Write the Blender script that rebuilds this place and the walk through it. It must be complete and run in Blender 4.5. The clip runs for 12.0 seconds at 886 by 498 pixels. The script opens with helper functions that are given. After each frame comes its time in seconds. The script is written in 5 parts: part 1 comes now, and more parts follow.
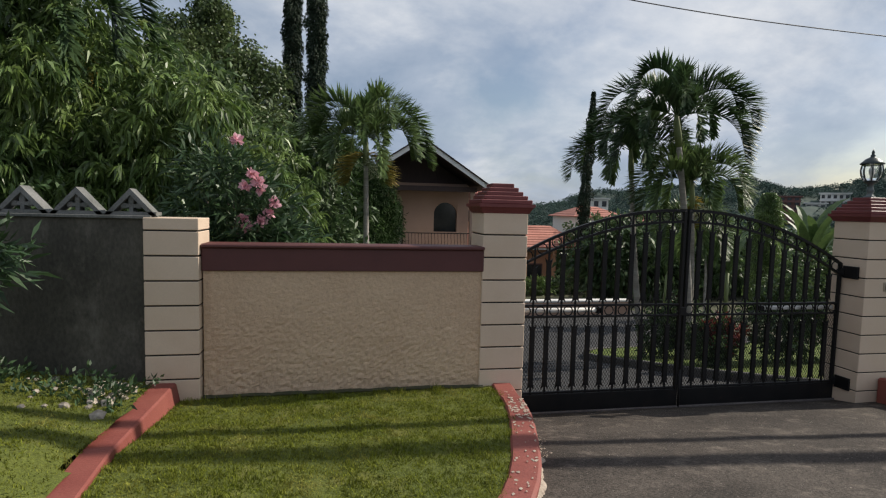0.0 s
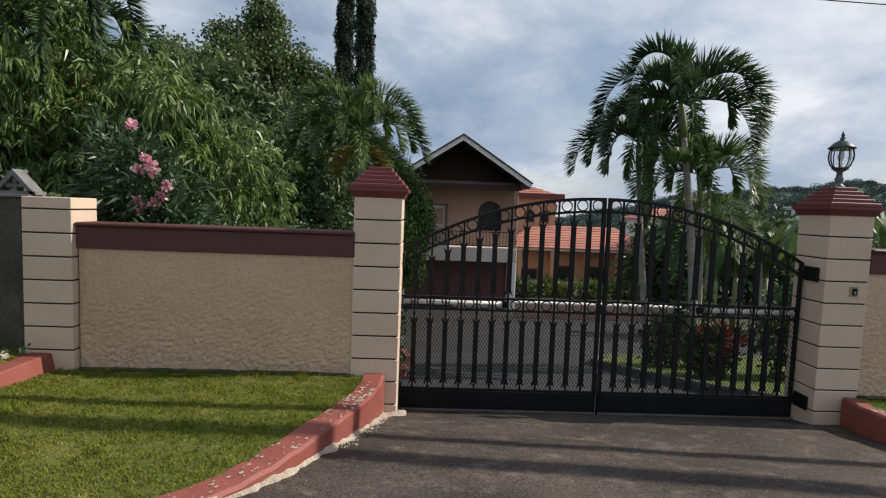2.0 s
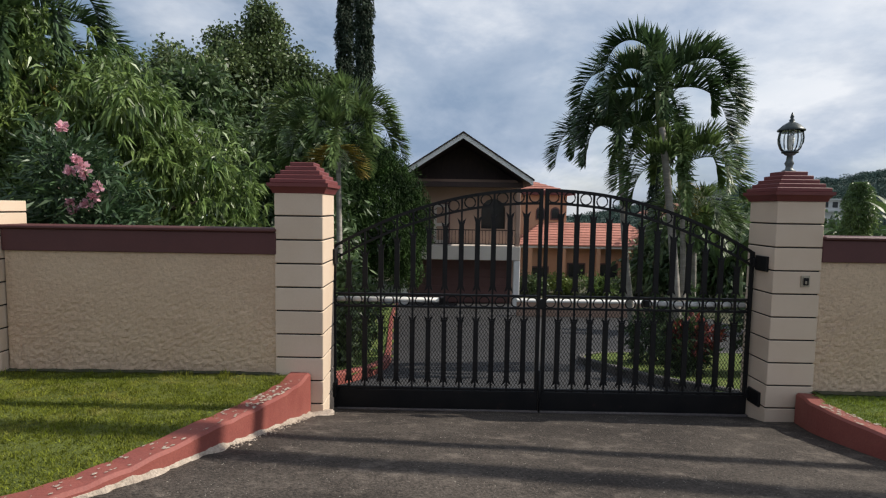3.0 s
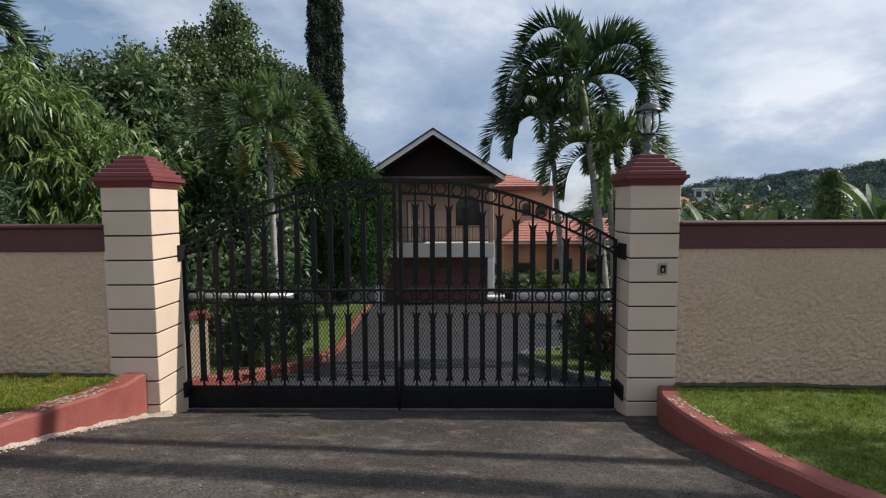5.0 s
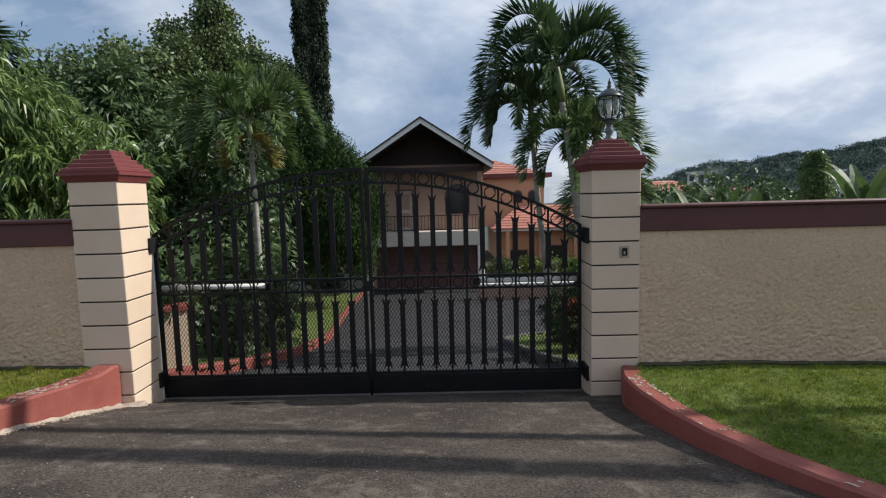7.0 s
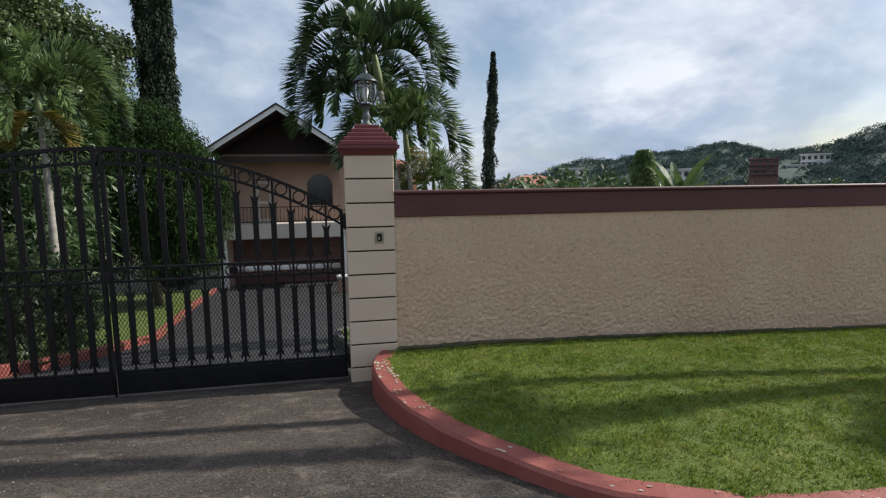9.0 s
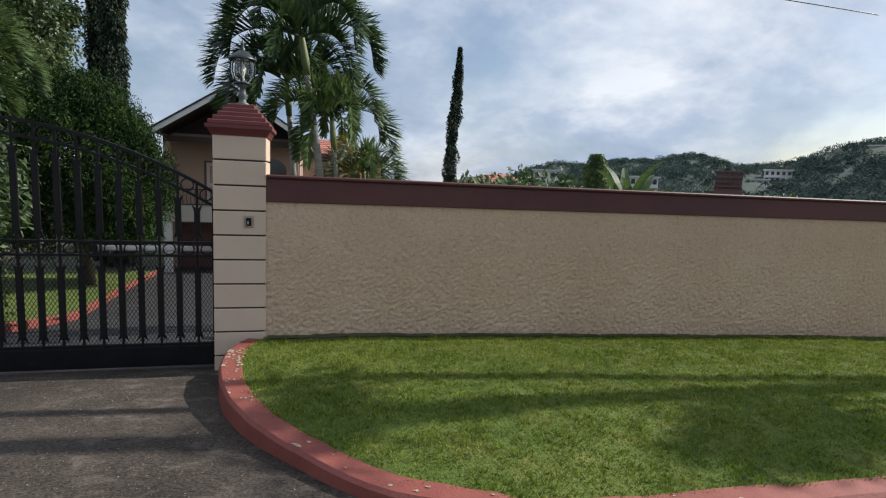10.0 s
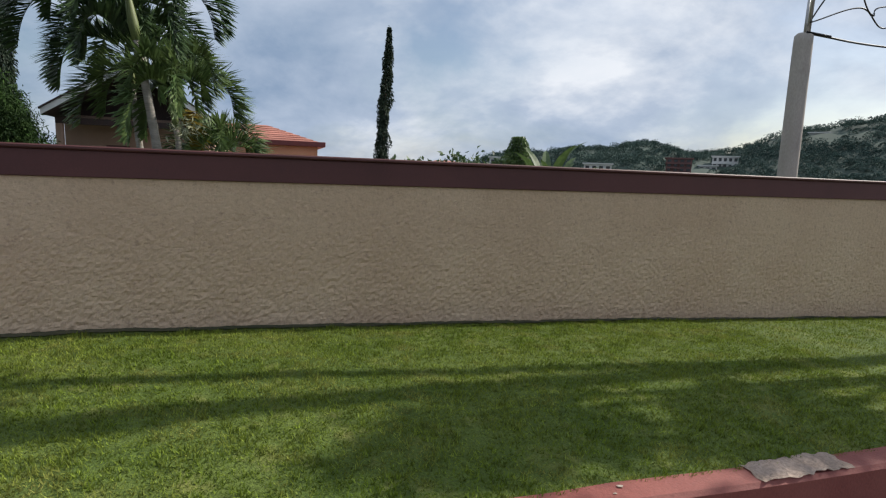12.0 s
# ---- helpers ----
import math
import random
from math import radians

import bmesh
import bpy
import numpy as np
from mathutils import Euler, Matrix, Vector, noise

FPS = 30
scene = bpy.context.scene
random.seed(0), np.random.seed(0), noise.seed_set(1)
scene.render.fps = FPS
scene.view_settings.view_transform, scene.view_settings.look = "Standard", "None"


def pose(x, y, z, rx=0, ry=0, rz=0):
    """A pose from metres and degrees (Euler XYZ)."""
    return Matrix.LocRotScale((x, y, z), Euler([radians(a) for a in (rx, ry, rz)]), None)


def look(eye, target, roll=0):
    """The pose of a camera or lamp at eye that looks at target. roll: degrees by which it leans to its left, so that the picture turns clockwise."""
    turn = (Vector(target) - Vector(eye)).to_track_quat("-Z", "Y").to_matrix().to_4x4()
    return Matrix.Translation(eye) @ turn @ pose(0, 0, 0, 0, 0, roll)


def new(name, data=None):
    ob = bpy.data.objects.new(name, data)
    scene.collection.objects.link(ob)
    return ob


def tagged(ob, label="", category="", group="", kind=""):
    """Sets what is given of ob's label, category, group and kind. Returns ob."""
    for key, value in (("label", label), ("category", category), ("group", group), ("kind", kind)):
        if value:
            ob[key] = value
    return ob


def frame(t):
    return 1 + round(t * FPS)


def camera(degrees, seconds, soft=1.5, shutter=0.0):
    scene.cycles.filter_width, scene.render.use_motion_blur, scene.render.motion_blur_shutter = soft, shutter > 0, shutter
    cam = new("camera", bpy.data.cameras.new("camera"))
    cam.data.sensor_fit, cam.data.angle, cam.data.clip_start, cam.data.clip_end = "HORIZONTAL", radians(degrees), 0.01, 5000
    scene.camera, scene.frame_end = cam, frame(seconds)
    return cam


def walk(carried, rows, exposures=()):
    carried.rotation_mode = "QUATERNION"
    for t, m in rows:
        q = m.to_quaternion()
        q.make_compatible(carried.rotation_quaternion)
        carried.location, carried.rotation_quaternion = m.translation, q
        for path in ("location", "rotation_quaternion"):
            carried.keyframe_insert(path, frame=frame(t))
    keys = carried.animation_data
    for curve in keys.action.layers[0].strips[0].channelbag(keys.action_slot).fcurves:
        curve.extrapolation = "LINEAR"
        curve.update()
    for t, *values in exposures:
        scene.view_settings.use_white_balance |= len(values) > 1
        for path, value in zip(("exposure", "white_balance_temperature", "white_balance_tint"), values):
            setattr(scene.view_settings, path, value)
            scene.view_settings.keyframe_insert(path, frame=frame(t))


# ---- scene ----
cam = camera(79.5, 12.0, soft=1.2)
METRES, EYE, TILT, LEAN, TURN = 8.9, 1.5, 0.0, 0.0, -10.7
ROWS = [
    (0.0, 0.0, 0.0, 0.0, 0.1, -4.26, -1.41),
    (0.5, 0.0562, 0.0022, -0.0045, 7.55, -4.23, -1.6),
    (1.0, 0.1126, 0.0107, -0.0074, 8.83, -4.19, -2.86),
    (1.5, 0.1668, 0.0236, -0.0112, 8.46, -4.13, -2.0),
    (2.0, 0.2219, 0.0367, -0.0113, 9.06, -4.37, -2.12),
    (2.5, 0.2677, 0.0564, -0.0133, 10.12, -4.47, -1.2),
    (3.0, 0.32, 0.0684, -0.0155, 11.3, -4.41, -0.86),
    (5.0, 0.4831, 0.1227, -0.0236, 11.8, -4.53, 0.33),
    (5.5, 0.5028, 0.1183, -0.0231, 11.95, -4.83, 0.74),
    (6.0, 0.5096, 0.1179, -0.0232, 12.09, -5.11, 1.12),
    (6.5, 0.5095, 0.1175, -0.0236, 12.14, -5.57, 1.24),
    (8.5, 0.6074, 0.1378, -0.0329, 2.81, -6.12, 1.64),
    (9.0, 0.657, 0.1422, -0.0359, -0.46, -6.73, 0.78),
    (9.5, 0.7071, 0.1504, -0.0384, -2.96, -7.06, -0.37),
    (10.0, 0.7611, 0.151, -0.0394, -3.05, -7.22, -2.5),
    (10.5, 0.8132, 0.1674, -0.043, -3.97, -7.43, -2.58),
    (11.0, 0.8655, 0.1766, -0.046, -4.06, -7.65, -3.67),
    (11.5, 0.9158, 0.1946, -0.0491, -4.31, -8.13, -3.61),
    (12.0, 0.9666, 0.2068, -0.0503, -7.06, -8.3, -2.19),
]
EXPOSURES = [(0.0, -0.13, 6600, 10), (2.0, -0.02, 6550, 10), (5.0, 0.0, 6250, 10), (6.0, 0.0, 6230, 10), (8.5, 0.07, 6300, 10), (10.5, 0.06, 6350, 10), (12.0, 0.0, 6400, 10)]
walk(cam, [(t, pose(0, 0, EYE, TILT, LEAN, TURN) @ pose(METRES * x, METRES * y, METRES * z, 90 + pitch, roll, yaw)) for t, x, y, z, yaw, pitch, roll in ROWS], EXPOSURES)

# ---- world, sun ----
SUN_EL, SUN_AZ = 38.0, 6.0          # elevation; degrees from +x towards +y


def make_world():
    w = bpy.data.worlds.new("sky")
    scene.world = w
    w.use_nodes = True
    nt = w.node_tree
    N, L = nt.nodes, nt.links
    N.clear()
    out, bg = N.new("ShaderNodeOutputWorld"), N.new("ShaderNodeBackground")
    sky = N.new("ShaderNodeTexSky")
    sky.sky_type, sky.sun_disc = "NISHITA", False
    sky.sun_elevation, sky.sun_rotation = radians(SUN_EL), radians(90 - SUN_AZ)
    sky.dust_density, sky.air_density = 1.5, 1.0
    tc, sep = N.new("ShaderNodeTexCoord"), N.new("ShaderNodeSeparateXYZ")
    L.new(tc.outputs["Generated"], sep.inputs[0])
    up = N.new("ShaderNodeMath")
    up.operation, up.inputs[1].default_value = "MAXIMUM", 0.0
    L.new(sep.outputs["Z"], up.inputs[0])
    add = N.new("ShaderNodeMath")
    add.operation, add.inputs[1].default_value = "ADD", 0.42
    L.new(up.outputs[0], add.inputs[0])
    comb = N.new("ShaderNodeCombineXYZ")
    for k in "XY":
        d = N.new("ShaderNodeMath")
        d.operation = "DIVIDE"
        L.new(sep.outputs[k], d.inputs[0])
        L.new(add.outputs[0], d.inputs[1])
        L.new(d.outputs[0], comb.inputs[k])
    def cloud(scale, detail, rough, dist, off):
        m = N.new("ShaderNodeMapping")
        m.inputs["Location"].default_value = off
        m.inputs["Scale"].default_value = (1.0, 1.0, 1.0)
        n = N.new("ShaderNodeTexNoise")
        n.inputs["Scale"].default_value, n.inputs["Detail"].default_value = scale, detail
        n.inputs["Roughness"].default_value, n.inputs["Distortion"].default_value = rough, dist
        L.new(comb.outputs[0], m.inputs[0])
        L.new(m.outputs[0], n.inputs["Vector"])
        return n.outputs["Fac"]
    def ramp(src, stops):
        r = N.new("ShaderNodeValToRGB")
        e = r.color_ramp.elements
        e[0].position, e[0].color = stops[0]
        e[1].position, e[1].color = stops[-1]
        for p, c in stops[1:-1]:
            q = e.new(p)
            q.color = c
        L.new(src, r.inputs[0])
        return r.outputs[0]
    cover = ramp(cloud(1.15, 10, 0.55, 0.25, (3.1, 1.7, 0)), [(0.37, (0.1, 0.1, 0.1, 1)), (0.45, (0.65, 0.65, 0.65, 1)), (0.56, (1, 1, 1, 1))])
    tone = ramp(cloud(1.5, 10, 0.58, 0.2, (8.3, 5.2, 2)), [(0.3, (0.29, 0.39, 0.545, 1)), (0.47, (0.50, 0.585, 0.72, 1)), (0.62, (0.92, 0.95, 1.0, 1))])
    gain = N.new("ShaderNodeVectorMath")
    gain.operation = "SCALE"
    gain.inputs["Scale"].default_value = 0.115
    L.new(sky.outputs[0], gain.inputs[0])
    mix = N.new("ShaderNodeMix")
    mix.data_type = "RGBA"
    L.new(cover, mix.inputs[0])
    L.new(gain.outputs[0], mix.inputs[6])
    L.new(tone, mix.inputs[7])
    L.new(mix.outputs[2], bg.inputs[0])
    bg.inputs[1].default_value = 0.94
    L.new(bg.outputs[0], out.inputs[0])


make_world()
sun_data = bpy.data.lights.new("sun", "SUN")
sun_data.energy, sun_data.angle, sun_data.color = 5.0, radians(0.5), (1.0, 0.93, 0.82)
sun = new("sun", sun_data)
sd = Vector((math.cos(radians(SUN_EL)) * math.cos(radians(SUN_AZ)), math.cos(radians(SUN_EL)) * math.sin(radians(SUN_AZ)), math.sin(radians(SUN_EL))))
sun.matrix_world = look(sd * 60, (0, 0, 0))


# ---- materials ----
def mat(name, a, b, scale=3.0, rough=0.8, metal=0.0, fine=60.0, fine_amt=0.25, bump=0.2, bump_scale=80.0, spots=None, island=0.0, random_amt=0.0, spec=0.5, trans=0.0, bump_dist=0.01, stretch=(1, 1, 1)):
    """A rough surface: two colours mixed by a broad noise, a fine grain, an optional third colour in patches, and bump."""
    m = bpy.data.materials.new(name)
    m.use_nodes = True
    N, L = m.node_tree.nodes, m.node_tree.links
    p = N["Principled BSDF"]
    p.inputs["Roughness"].default_value, p.inputs["Metallic"].default_value = rough, metal
    p.inputs["Specular IOR Level"].default_value = spec
    tc = N.new("ShaderNodeTexCoord")
    mp = N.new("ShaderNodeMapping")
    mp.inputs["Scale"].default_value = stretch
    L.new(tc.outputs["Object"], mp.inputs[0])
    def noise_node(s, d=4, r=0.6):
        n = N.new("ShaderNodeTexNoise")
        n.inputs["Scale"].default_value, n.inputs["Detail"].default_value, n.inputs["Roughness"].default_value = s, d, r
        L.new(mp.outputs[0], n.inputs["Vector"])
        return n.outputs["Fac"]
    def mixc(f, x, y, blend="MIX"):
        k = N.new("ShaderNodeMix")
        k.data_type, k.blend_type = "RGBA", blend
        for v, s in ((f, 0), (x, 6), (y, 7)):
            if isinstance(v, (int, float)):
                k.inputs[s].default_value = v
            elif isinstance(v, tuple):
                k.inputs[s].default_value = (*v, 1)
            else:
                L.new(v, k.inputs[s])
        return k.outputs[2]
    def steep(v, lo, hi):
        r = N.new("ShaderNodeMapRange")
        r.inputs[1].default_value, r.inputs[2].default_value = lo, hi
        L.new(v, r.inputs[0])
        return r.outputs[0]
    col = mixc(steep(noise_node(scale), 0.33, 0.67), a, b)
    grain = noise_node(fine, 3)
    dark = mixc(steep(grain, 0.3, 0.7), tuple(1 - fine_amt for _ in range(3)), (1.0, 1.0, 1.0))
    col = mixc(1.0, col, dark, "MULTIPLY")
    if spots:
        c, s, lo, hi = spots
        col = mixc(steep(noise_node(s, 6, 0.7), lo, hi), col, c)
    if island or random_amt:
        src = N.new("ShaderNodeNewGeometry").outputs["Random Per Island"] if island else N.new("ShaderNodeObjectInfo").outputs["Random"]
        hs = N.new("ShaderNodeHueSaturation")
        r = N.new("ShaderNodeMapRange")
        amt = island or random_amt
        r.inputs[3].default_value, r.inputs[4].default_value = 1 - amt, 1 + amt
        L.new(src, r.inputs[0])
        L.new(r.outputs[0], hs.inputs["Value"])
        L.new(col, hs.inputs["Color"])
        col = hs.outputs[0]
    L.new(col, p.inputs["Base Color"])
    if bump:
        bn = N.new("ShaderNodeBump")
        bn.inputs["Strength"].default_value, bn.inputs["Distance"].default_value = bump, bump_dist
        L.new(noise_node(bump_scale, 4), bn.inputs["Height"])
        L.new(bn.outputs[0], p.inputs["Normal"])
    if trans:
        t = N.new("ShaderNodeBsdfTranslucent")
        mx = N.new("ShaderNodeMixShader")
        mx.inputs[0].default_value = trans
        L.new(col, t.inputs[0])
        L.new(p.outputs[0], mx.inputs[1])
        L.new(t.outputs[0], mx.inputs[2])
        L.new(mx.outputs[0], N["Material Output"].inputs[0])
    return m


def glass(name, tint, rough=0.03):
    m = bpy.data.materials.new(name)
    m.use_nodes = True
    p = m.node_tree.nodes["Principled BSDF"]
    p.inputs["Base Color"].default_value = (*tint, 1)
    p.inputs["Roughness"].default_value, p.inputs["Transmission Weight"].default_value = rough, 1.0
    p.inputs["IOR"].default_value = 1.45
    return m


M = dict(
    asphalt=mat("asphalt", (0.066, 0.053, 0.044), (0.132, 0.109, 0.090), 1.3, 0.8, fine=60, fine_amt=0.80, bump=1.0, bump_scale=75, spots=((0.195, 0.161, 0.133), 5.0, 0.53, 0.78), bump_dist=0.012, stretch=(0.85, 1.1, 1), spec=0.3),
    inner_asphalt=mat("inner_asphalt", (0.03, 0.03, 0.032), (0.046, 0.045, 0.045), 1.2, 0.8, fine=150, fine_amt=0.4, bump=0.4, bump_scale=120),
    soil=mat("soil", (0.05, 0.06, 0.025), (0.09, 0.085, 0.045), 0.6, 0.95, fine=20, fine_amt=0.4, bump=0.5, bump_scale=25),
    turf=mat("turf", (0.089, 0.144, 0.016), (0.139, 0.191, 0.030), 1.3, 0.95, fine=70, fine_amt=0.5, bump=0.8, bump_scale=60, spots=((0.24, 0.23, 0.06), 3.0, 0.54, 0.8), bump_dist=0.02),
    grass=mat("grass", (0.182, 0.262, 0.028), (0.275, 0.340, 0.054), 1.1, 0.75, fine=16, fine_amt=0.6, bump=0, spots=((0.36, 0.33, 0.10), 2.4, 0.52, 0.8), island=0.42, spec=0.2, trans=0.3),
    turf_dry=mat("turf_dry", (0.100, 0.129, 0.016), (0.155, 0.178, 0.026), 1.3, 0.95, fine=70, fine_amt=0.5, bump=0.8, bump_scale=60, spots=((0.24, 0.22, 0.06), 3.0, 0.54, 0.8), bump_dist=0.02),
    grass_dry=mat("grass_dry", (0.183, 0.222, 0.023), (0.274, 0.296, 0.042), 1.1, 0.75, fine=16, fine_amt=0.6, bump=0, spots=((0.37, 0.32, 0.10), 2.2, 0.55, 0.8), island=0.42, spec=0.2, trans=0.3),
    render_tan=mat("render_tan", (0.57, 0.402, 0.268), (0.645, 0.475, 0.325), 0.9, 0.92, fine=30, fine_amt=0.16, bump=0.45, bump_scale=48, spots=((0.30, 0.205, 0.155), 20, 0.57, 0.78), bump_dist=0.03, stretch=(1, 1, 1.15)),
    block_cream=mat("block_cream", (0.62, 0.48, 0.355), (0.66, 0.525, 0.40), 2.5, 0.75, fine=120, fine_amt=0.08, bump=0.12, bump_scale=140, spots=((0.52, 0.40, 0.30), 3.5, 0.62, 0.85), random_amt=0.03),
    groove=mat("groove_black", (0.012, 0.011, 0.01), (0.02, 0.018, 0.016), 5, 0.8, bump=0.1),
    band_maroon=mat("band_maroon", (0.082, 0.024, 0.023), (0.108, 0.033, 0.031), 1.5, 0.6, fine=90, fine_amt=0.15, bump=0.15, bump_scale=90, spots=((0.07, 0.025, 0.025), 4, 0.6, 0.85)),
    cap_maroon=mat("cap_maroon", (0.155, 0.036, 0.035), (0.19, 0.047, 0.045), 3, 0.55, fine=90, fine_amt=0.15, bump=0.12, bump_scale=90, spots=((0.12, 0.035, 0.03), 6, 0.6, 0.85)),
    kerb_red=mat("kerb_red", (0.237, 0.060, 0.047), (0.298, 0.087, 0.067), 2.5, 0.65, fine=70, fine_amt=0.2, bump=0.3, bump_scale=60, spots=((0.25, 0.075, 0.055), 5.0, 0.55, 0.75)),
    broken=mat("broken_concrete", (0.42, 0.34, 0.27), (0.58, 0.49, 0.40), 6, 0.95, fine=60, fine_amt=0.4, bump=0.9, bump_scale=35, bump_dist=0.02),
    grey_wall=mat("grey_wall", (0.058, 0.055, 0.045), (0.125, 0.115, 0.092), 1.6, 0.95, fine=40, fine_amt=0.4, bump=0.5, bump_scale=35, spots=((0.20, 0.185, 0.155), 2.4, 0.54, 0.82), stretch=(1, 1, 0.55)),
    grey_block=mat("grey_block", (0.12, 0.125, 0.115), (0.24, 0.24, 0.23), 5, 0.95, fine=80, fine_amt=0.35, bump=0.4, bump_scale=60),
    iron=mat("black_iron", (0.008, 0.008, 0.009), (0.014, 0.013, 0.013), 4, 0.5, spec=0.22, metal=0.0, fine=100, fine_amt=0.2, bump=0.1, bump_scale=120, spots=((0.05, 0.025, 0.018), 8, 0.63, 0.8)),
    iron_mesh=mat("mesh_iron", (0.012, 0.012, 0.012), (0.022, 0.02, 0.02), 4, 0.6, bump=0, spec=0.3),
    lantern=mat("lantern_metal", (0.025, 0.035, 0.036), (0.04, 0.055, 0.055), 10, 0.4, metal=0.3, bump=0.1),
    stem=mat("stem_metal", (0.09, 0.11, 0.11), (0.15, 0.17, 0.17), 10, 0.5, metal=0.3, bump=0.1),
    white=mat("white_paint", (0.70, 0.69, 0.66), (0.8, 0.79, 0.76), 2, 0.6, fine=60, fine_amt=0.1, bump=0.1, spots=((0.5, 0.48, 0.44), 4, 0.6, 0.85)),
    brass=mat("brass_plate", (0.35, 0.3, 0.22), (0.5, 0.44, 0.33), 12, 0.5, metal=0.2, bump=0.1),
    concrete=mat("concrete", (0.40, 0.365, 0.33), (0.50, 0.46, 0.42), 1.8, 0.9, fine=60, fine_amt=0.2, bump=0.3, bump_scale=40, spots=((0.30, 0.26, 0.23), 2.5, 0.58, 0.85), stretch=(1, 1, 0.4)),
    steel=mat("steel_pipe", (0.45, 0.45, 0.45), (0.55, 0.55, 0.54), 6, 0.4, metal=0.7, bump=0.05),
    cable=mat("cable_black", (0.015, 0.015, 0.015), (0.025, 0.025, 0.025), 6, 0.6, bump=0),
    bark=mat("bark", (0.09, 0.07, 0.05), (0.16, 0.13, 0.10), 3, 0.95, fine=40, fine_amt=0.4, bump=0.7, bump_scale=20, stretch=(1, 1, 0.3), bump_dist=0.02),
    palm_bark=mat("palm_bark", (0.26, 0.24, 0.21), (0.42, 0.39, 0.35), 4, 0.9, fine=30, fine_amt=0.3, bump=0.5, bump_scale=18, stretch=(0.3, 0.3, 2), bump_dist=0.01),
    palm_shaft=mat("palm_shaft", (0.12, 0.16, 0.05), (0.20, 0.24, 0.09), 4, 0.55, bump=0.1, stretch=(2, 2, 0.3)),
    palm_leaf=mat("palm_leaf", (0.042, 0.084, 0.034), (0.10, 0.165, 0.062), 2, 0.5, fine=10, fine_amt=0.2, bump=0, island=0.35, trans=0.25),
    # lighter copy of palm_leaf, with the sunlit look put into its colour
    palm_sunlit=mat("palm_leaf_sunlit", (0.085, 0.145, 0.05), (0.17, 0.245, 0.085), 2, 0.45, fine=10, fine_amt=0.2, bump=0, island=0.4, trans=0.3),
    palm_dry=mat("palm_dry", (0.30, 0.27, 0.05), (0.48, 0.34, 0.08), 3, 0.8, bump=0, island=0.3, trans=0.2),
    mango=mat("mango_leaf", (0.09, 0.16, 0.045), (0.22, 0.31, 0.09), 0.9, 0.38, fine=4, fine_amt=0.3, bump=0, island=0.5, trans=0.33),
    lime=mat("young_leaf", (0.15, 0.22, 0.04), (0.22, 0.28, 0.07), 1, 0.5, bump=0, island=0.3, trans=0.35),
    darkleaf=mat("dark_leaf", (0.05, 0.095, 0.036), (0.11, 0.17, 0.062), 0.6, 0.5, fine=3, fine_amt=0.3, bump=0, island=0.5, trans=0.25),
    roundleaf=mat("round_leaf", (0.085, 0.13, 0.05), (0.16, 0.215, 0.08), 0.5, 0.45, fine=3, fine_amt=0.3, bump=0, island=0.5, trans=0.25),
    oleander=mat("oleander_leaf", (0.035, 0.075, 0.03), (0.07, 0.125, 0.05), 2, 0.45, bump=0, island=0.35, trans=0.2),
    pink=mat("pink_petal", (0.80, 0.40, 0.48), (0.88, 0.56, 0.62), 8, 0.7, bump=0, island=0.2, trans=0.3),
    cypress=mat("cypress_leaf", (0.016, 0.034, 0.016), (0.028, 0.052, 0.024), 0.8, 0.8, bump=0, island=0.3, trans=0.1),
    weeping=mat("weeping_leaf", (0.010, 0.026, 0.008), (0.048, 0.095, 0.018), 1.6, 0.8, bump=0, island=0.5, trans=0.08, spec=0.2),
    banana=mat("banana_leaf", (0.075, 0.13, 0.04), (0.12, 0.19, 0.06), 1.5, 0.5, fine=12, fine_amt=0.3, bump=0.1, trans=0.3, stretch=(1, 1, 4)),
    fascia=mat("fascia_cream", (0.55, 0.49, 0.43), (0.62, 0.56, 0.49), 0.7, 0.85, fine=30, fine_amt=0.1, bump=0.1),
    flower_stalk=mat("flower_stalk", (0.34, 0.37, 0.22), (0.48, 0.50, 0.34), 5, 0.8, bump=0, island=0.2),
    redleaf=mat("red_leaf", (0.17, 0.03, 0.025), (0.27, 0.055, 0.04), 3, 0.5, bump=0, island=0.4, trans=0.2),
    # distance haze is mixed into the hill and canopy greens, hence the blue-grey
    hill=mat("hazed_hill_green", (0.05, 0.08, 0.065), (0.07, 0.105, 0.085), 0.02, 0.95, fine=0.12, fine_amt=0.35, bump=0),
    hazed_hill_leaf=mat("hazed_hill_canopy", (0.07, 0.112, 0.098), (0.115, 0.165, 0.138), 0.03, 0.9, fine=0.3, fine_amt=0.3, bump=0, island=0.35, spec=0.1),
    house_cream=mat("house_cream", (0.37, 0.245, 0.185), (0.43, 0.29, 0.22), 0.7, 0.9, fine=40, fine_amt=0.1, bump=0.2, bump_scale=40),
    house_peach=mat("house_peach", (0.60, 0.31, 0.18), (0.66, 0.37, 0.23), 0.6, 0.9, fine=40, fine_amt=0.1, bump=0.15),
    garage=mat("garage_brown", (0.12, 0.055, 0.05), (0.15, 0.07, 0.062), 1.2, 0.6, fine=30, fine_amt=0.15, bump=0.1),
    soffit=mat("soffit_wood", (0.035, 0.018, 0.016), (0.055, 0.028, 0.022), 2, 0.7, fine=12, fine_amt=0.35, bump=0.2, stretch=(6, 0.5, 1)),
    tile=mat("clay_tile", (0.42, 0.165, 0.12), (0.52, 0.225, 0.165), 0.8, 0.8, fine=8, fine_amt=0.25, bump=0.2, random_amt=0.15),
    dark_glass=mat("dark_pane", (0.02, 0.022, 0.025), (0.035, 0.037, 0.04), 2, 0.12, bump=0),
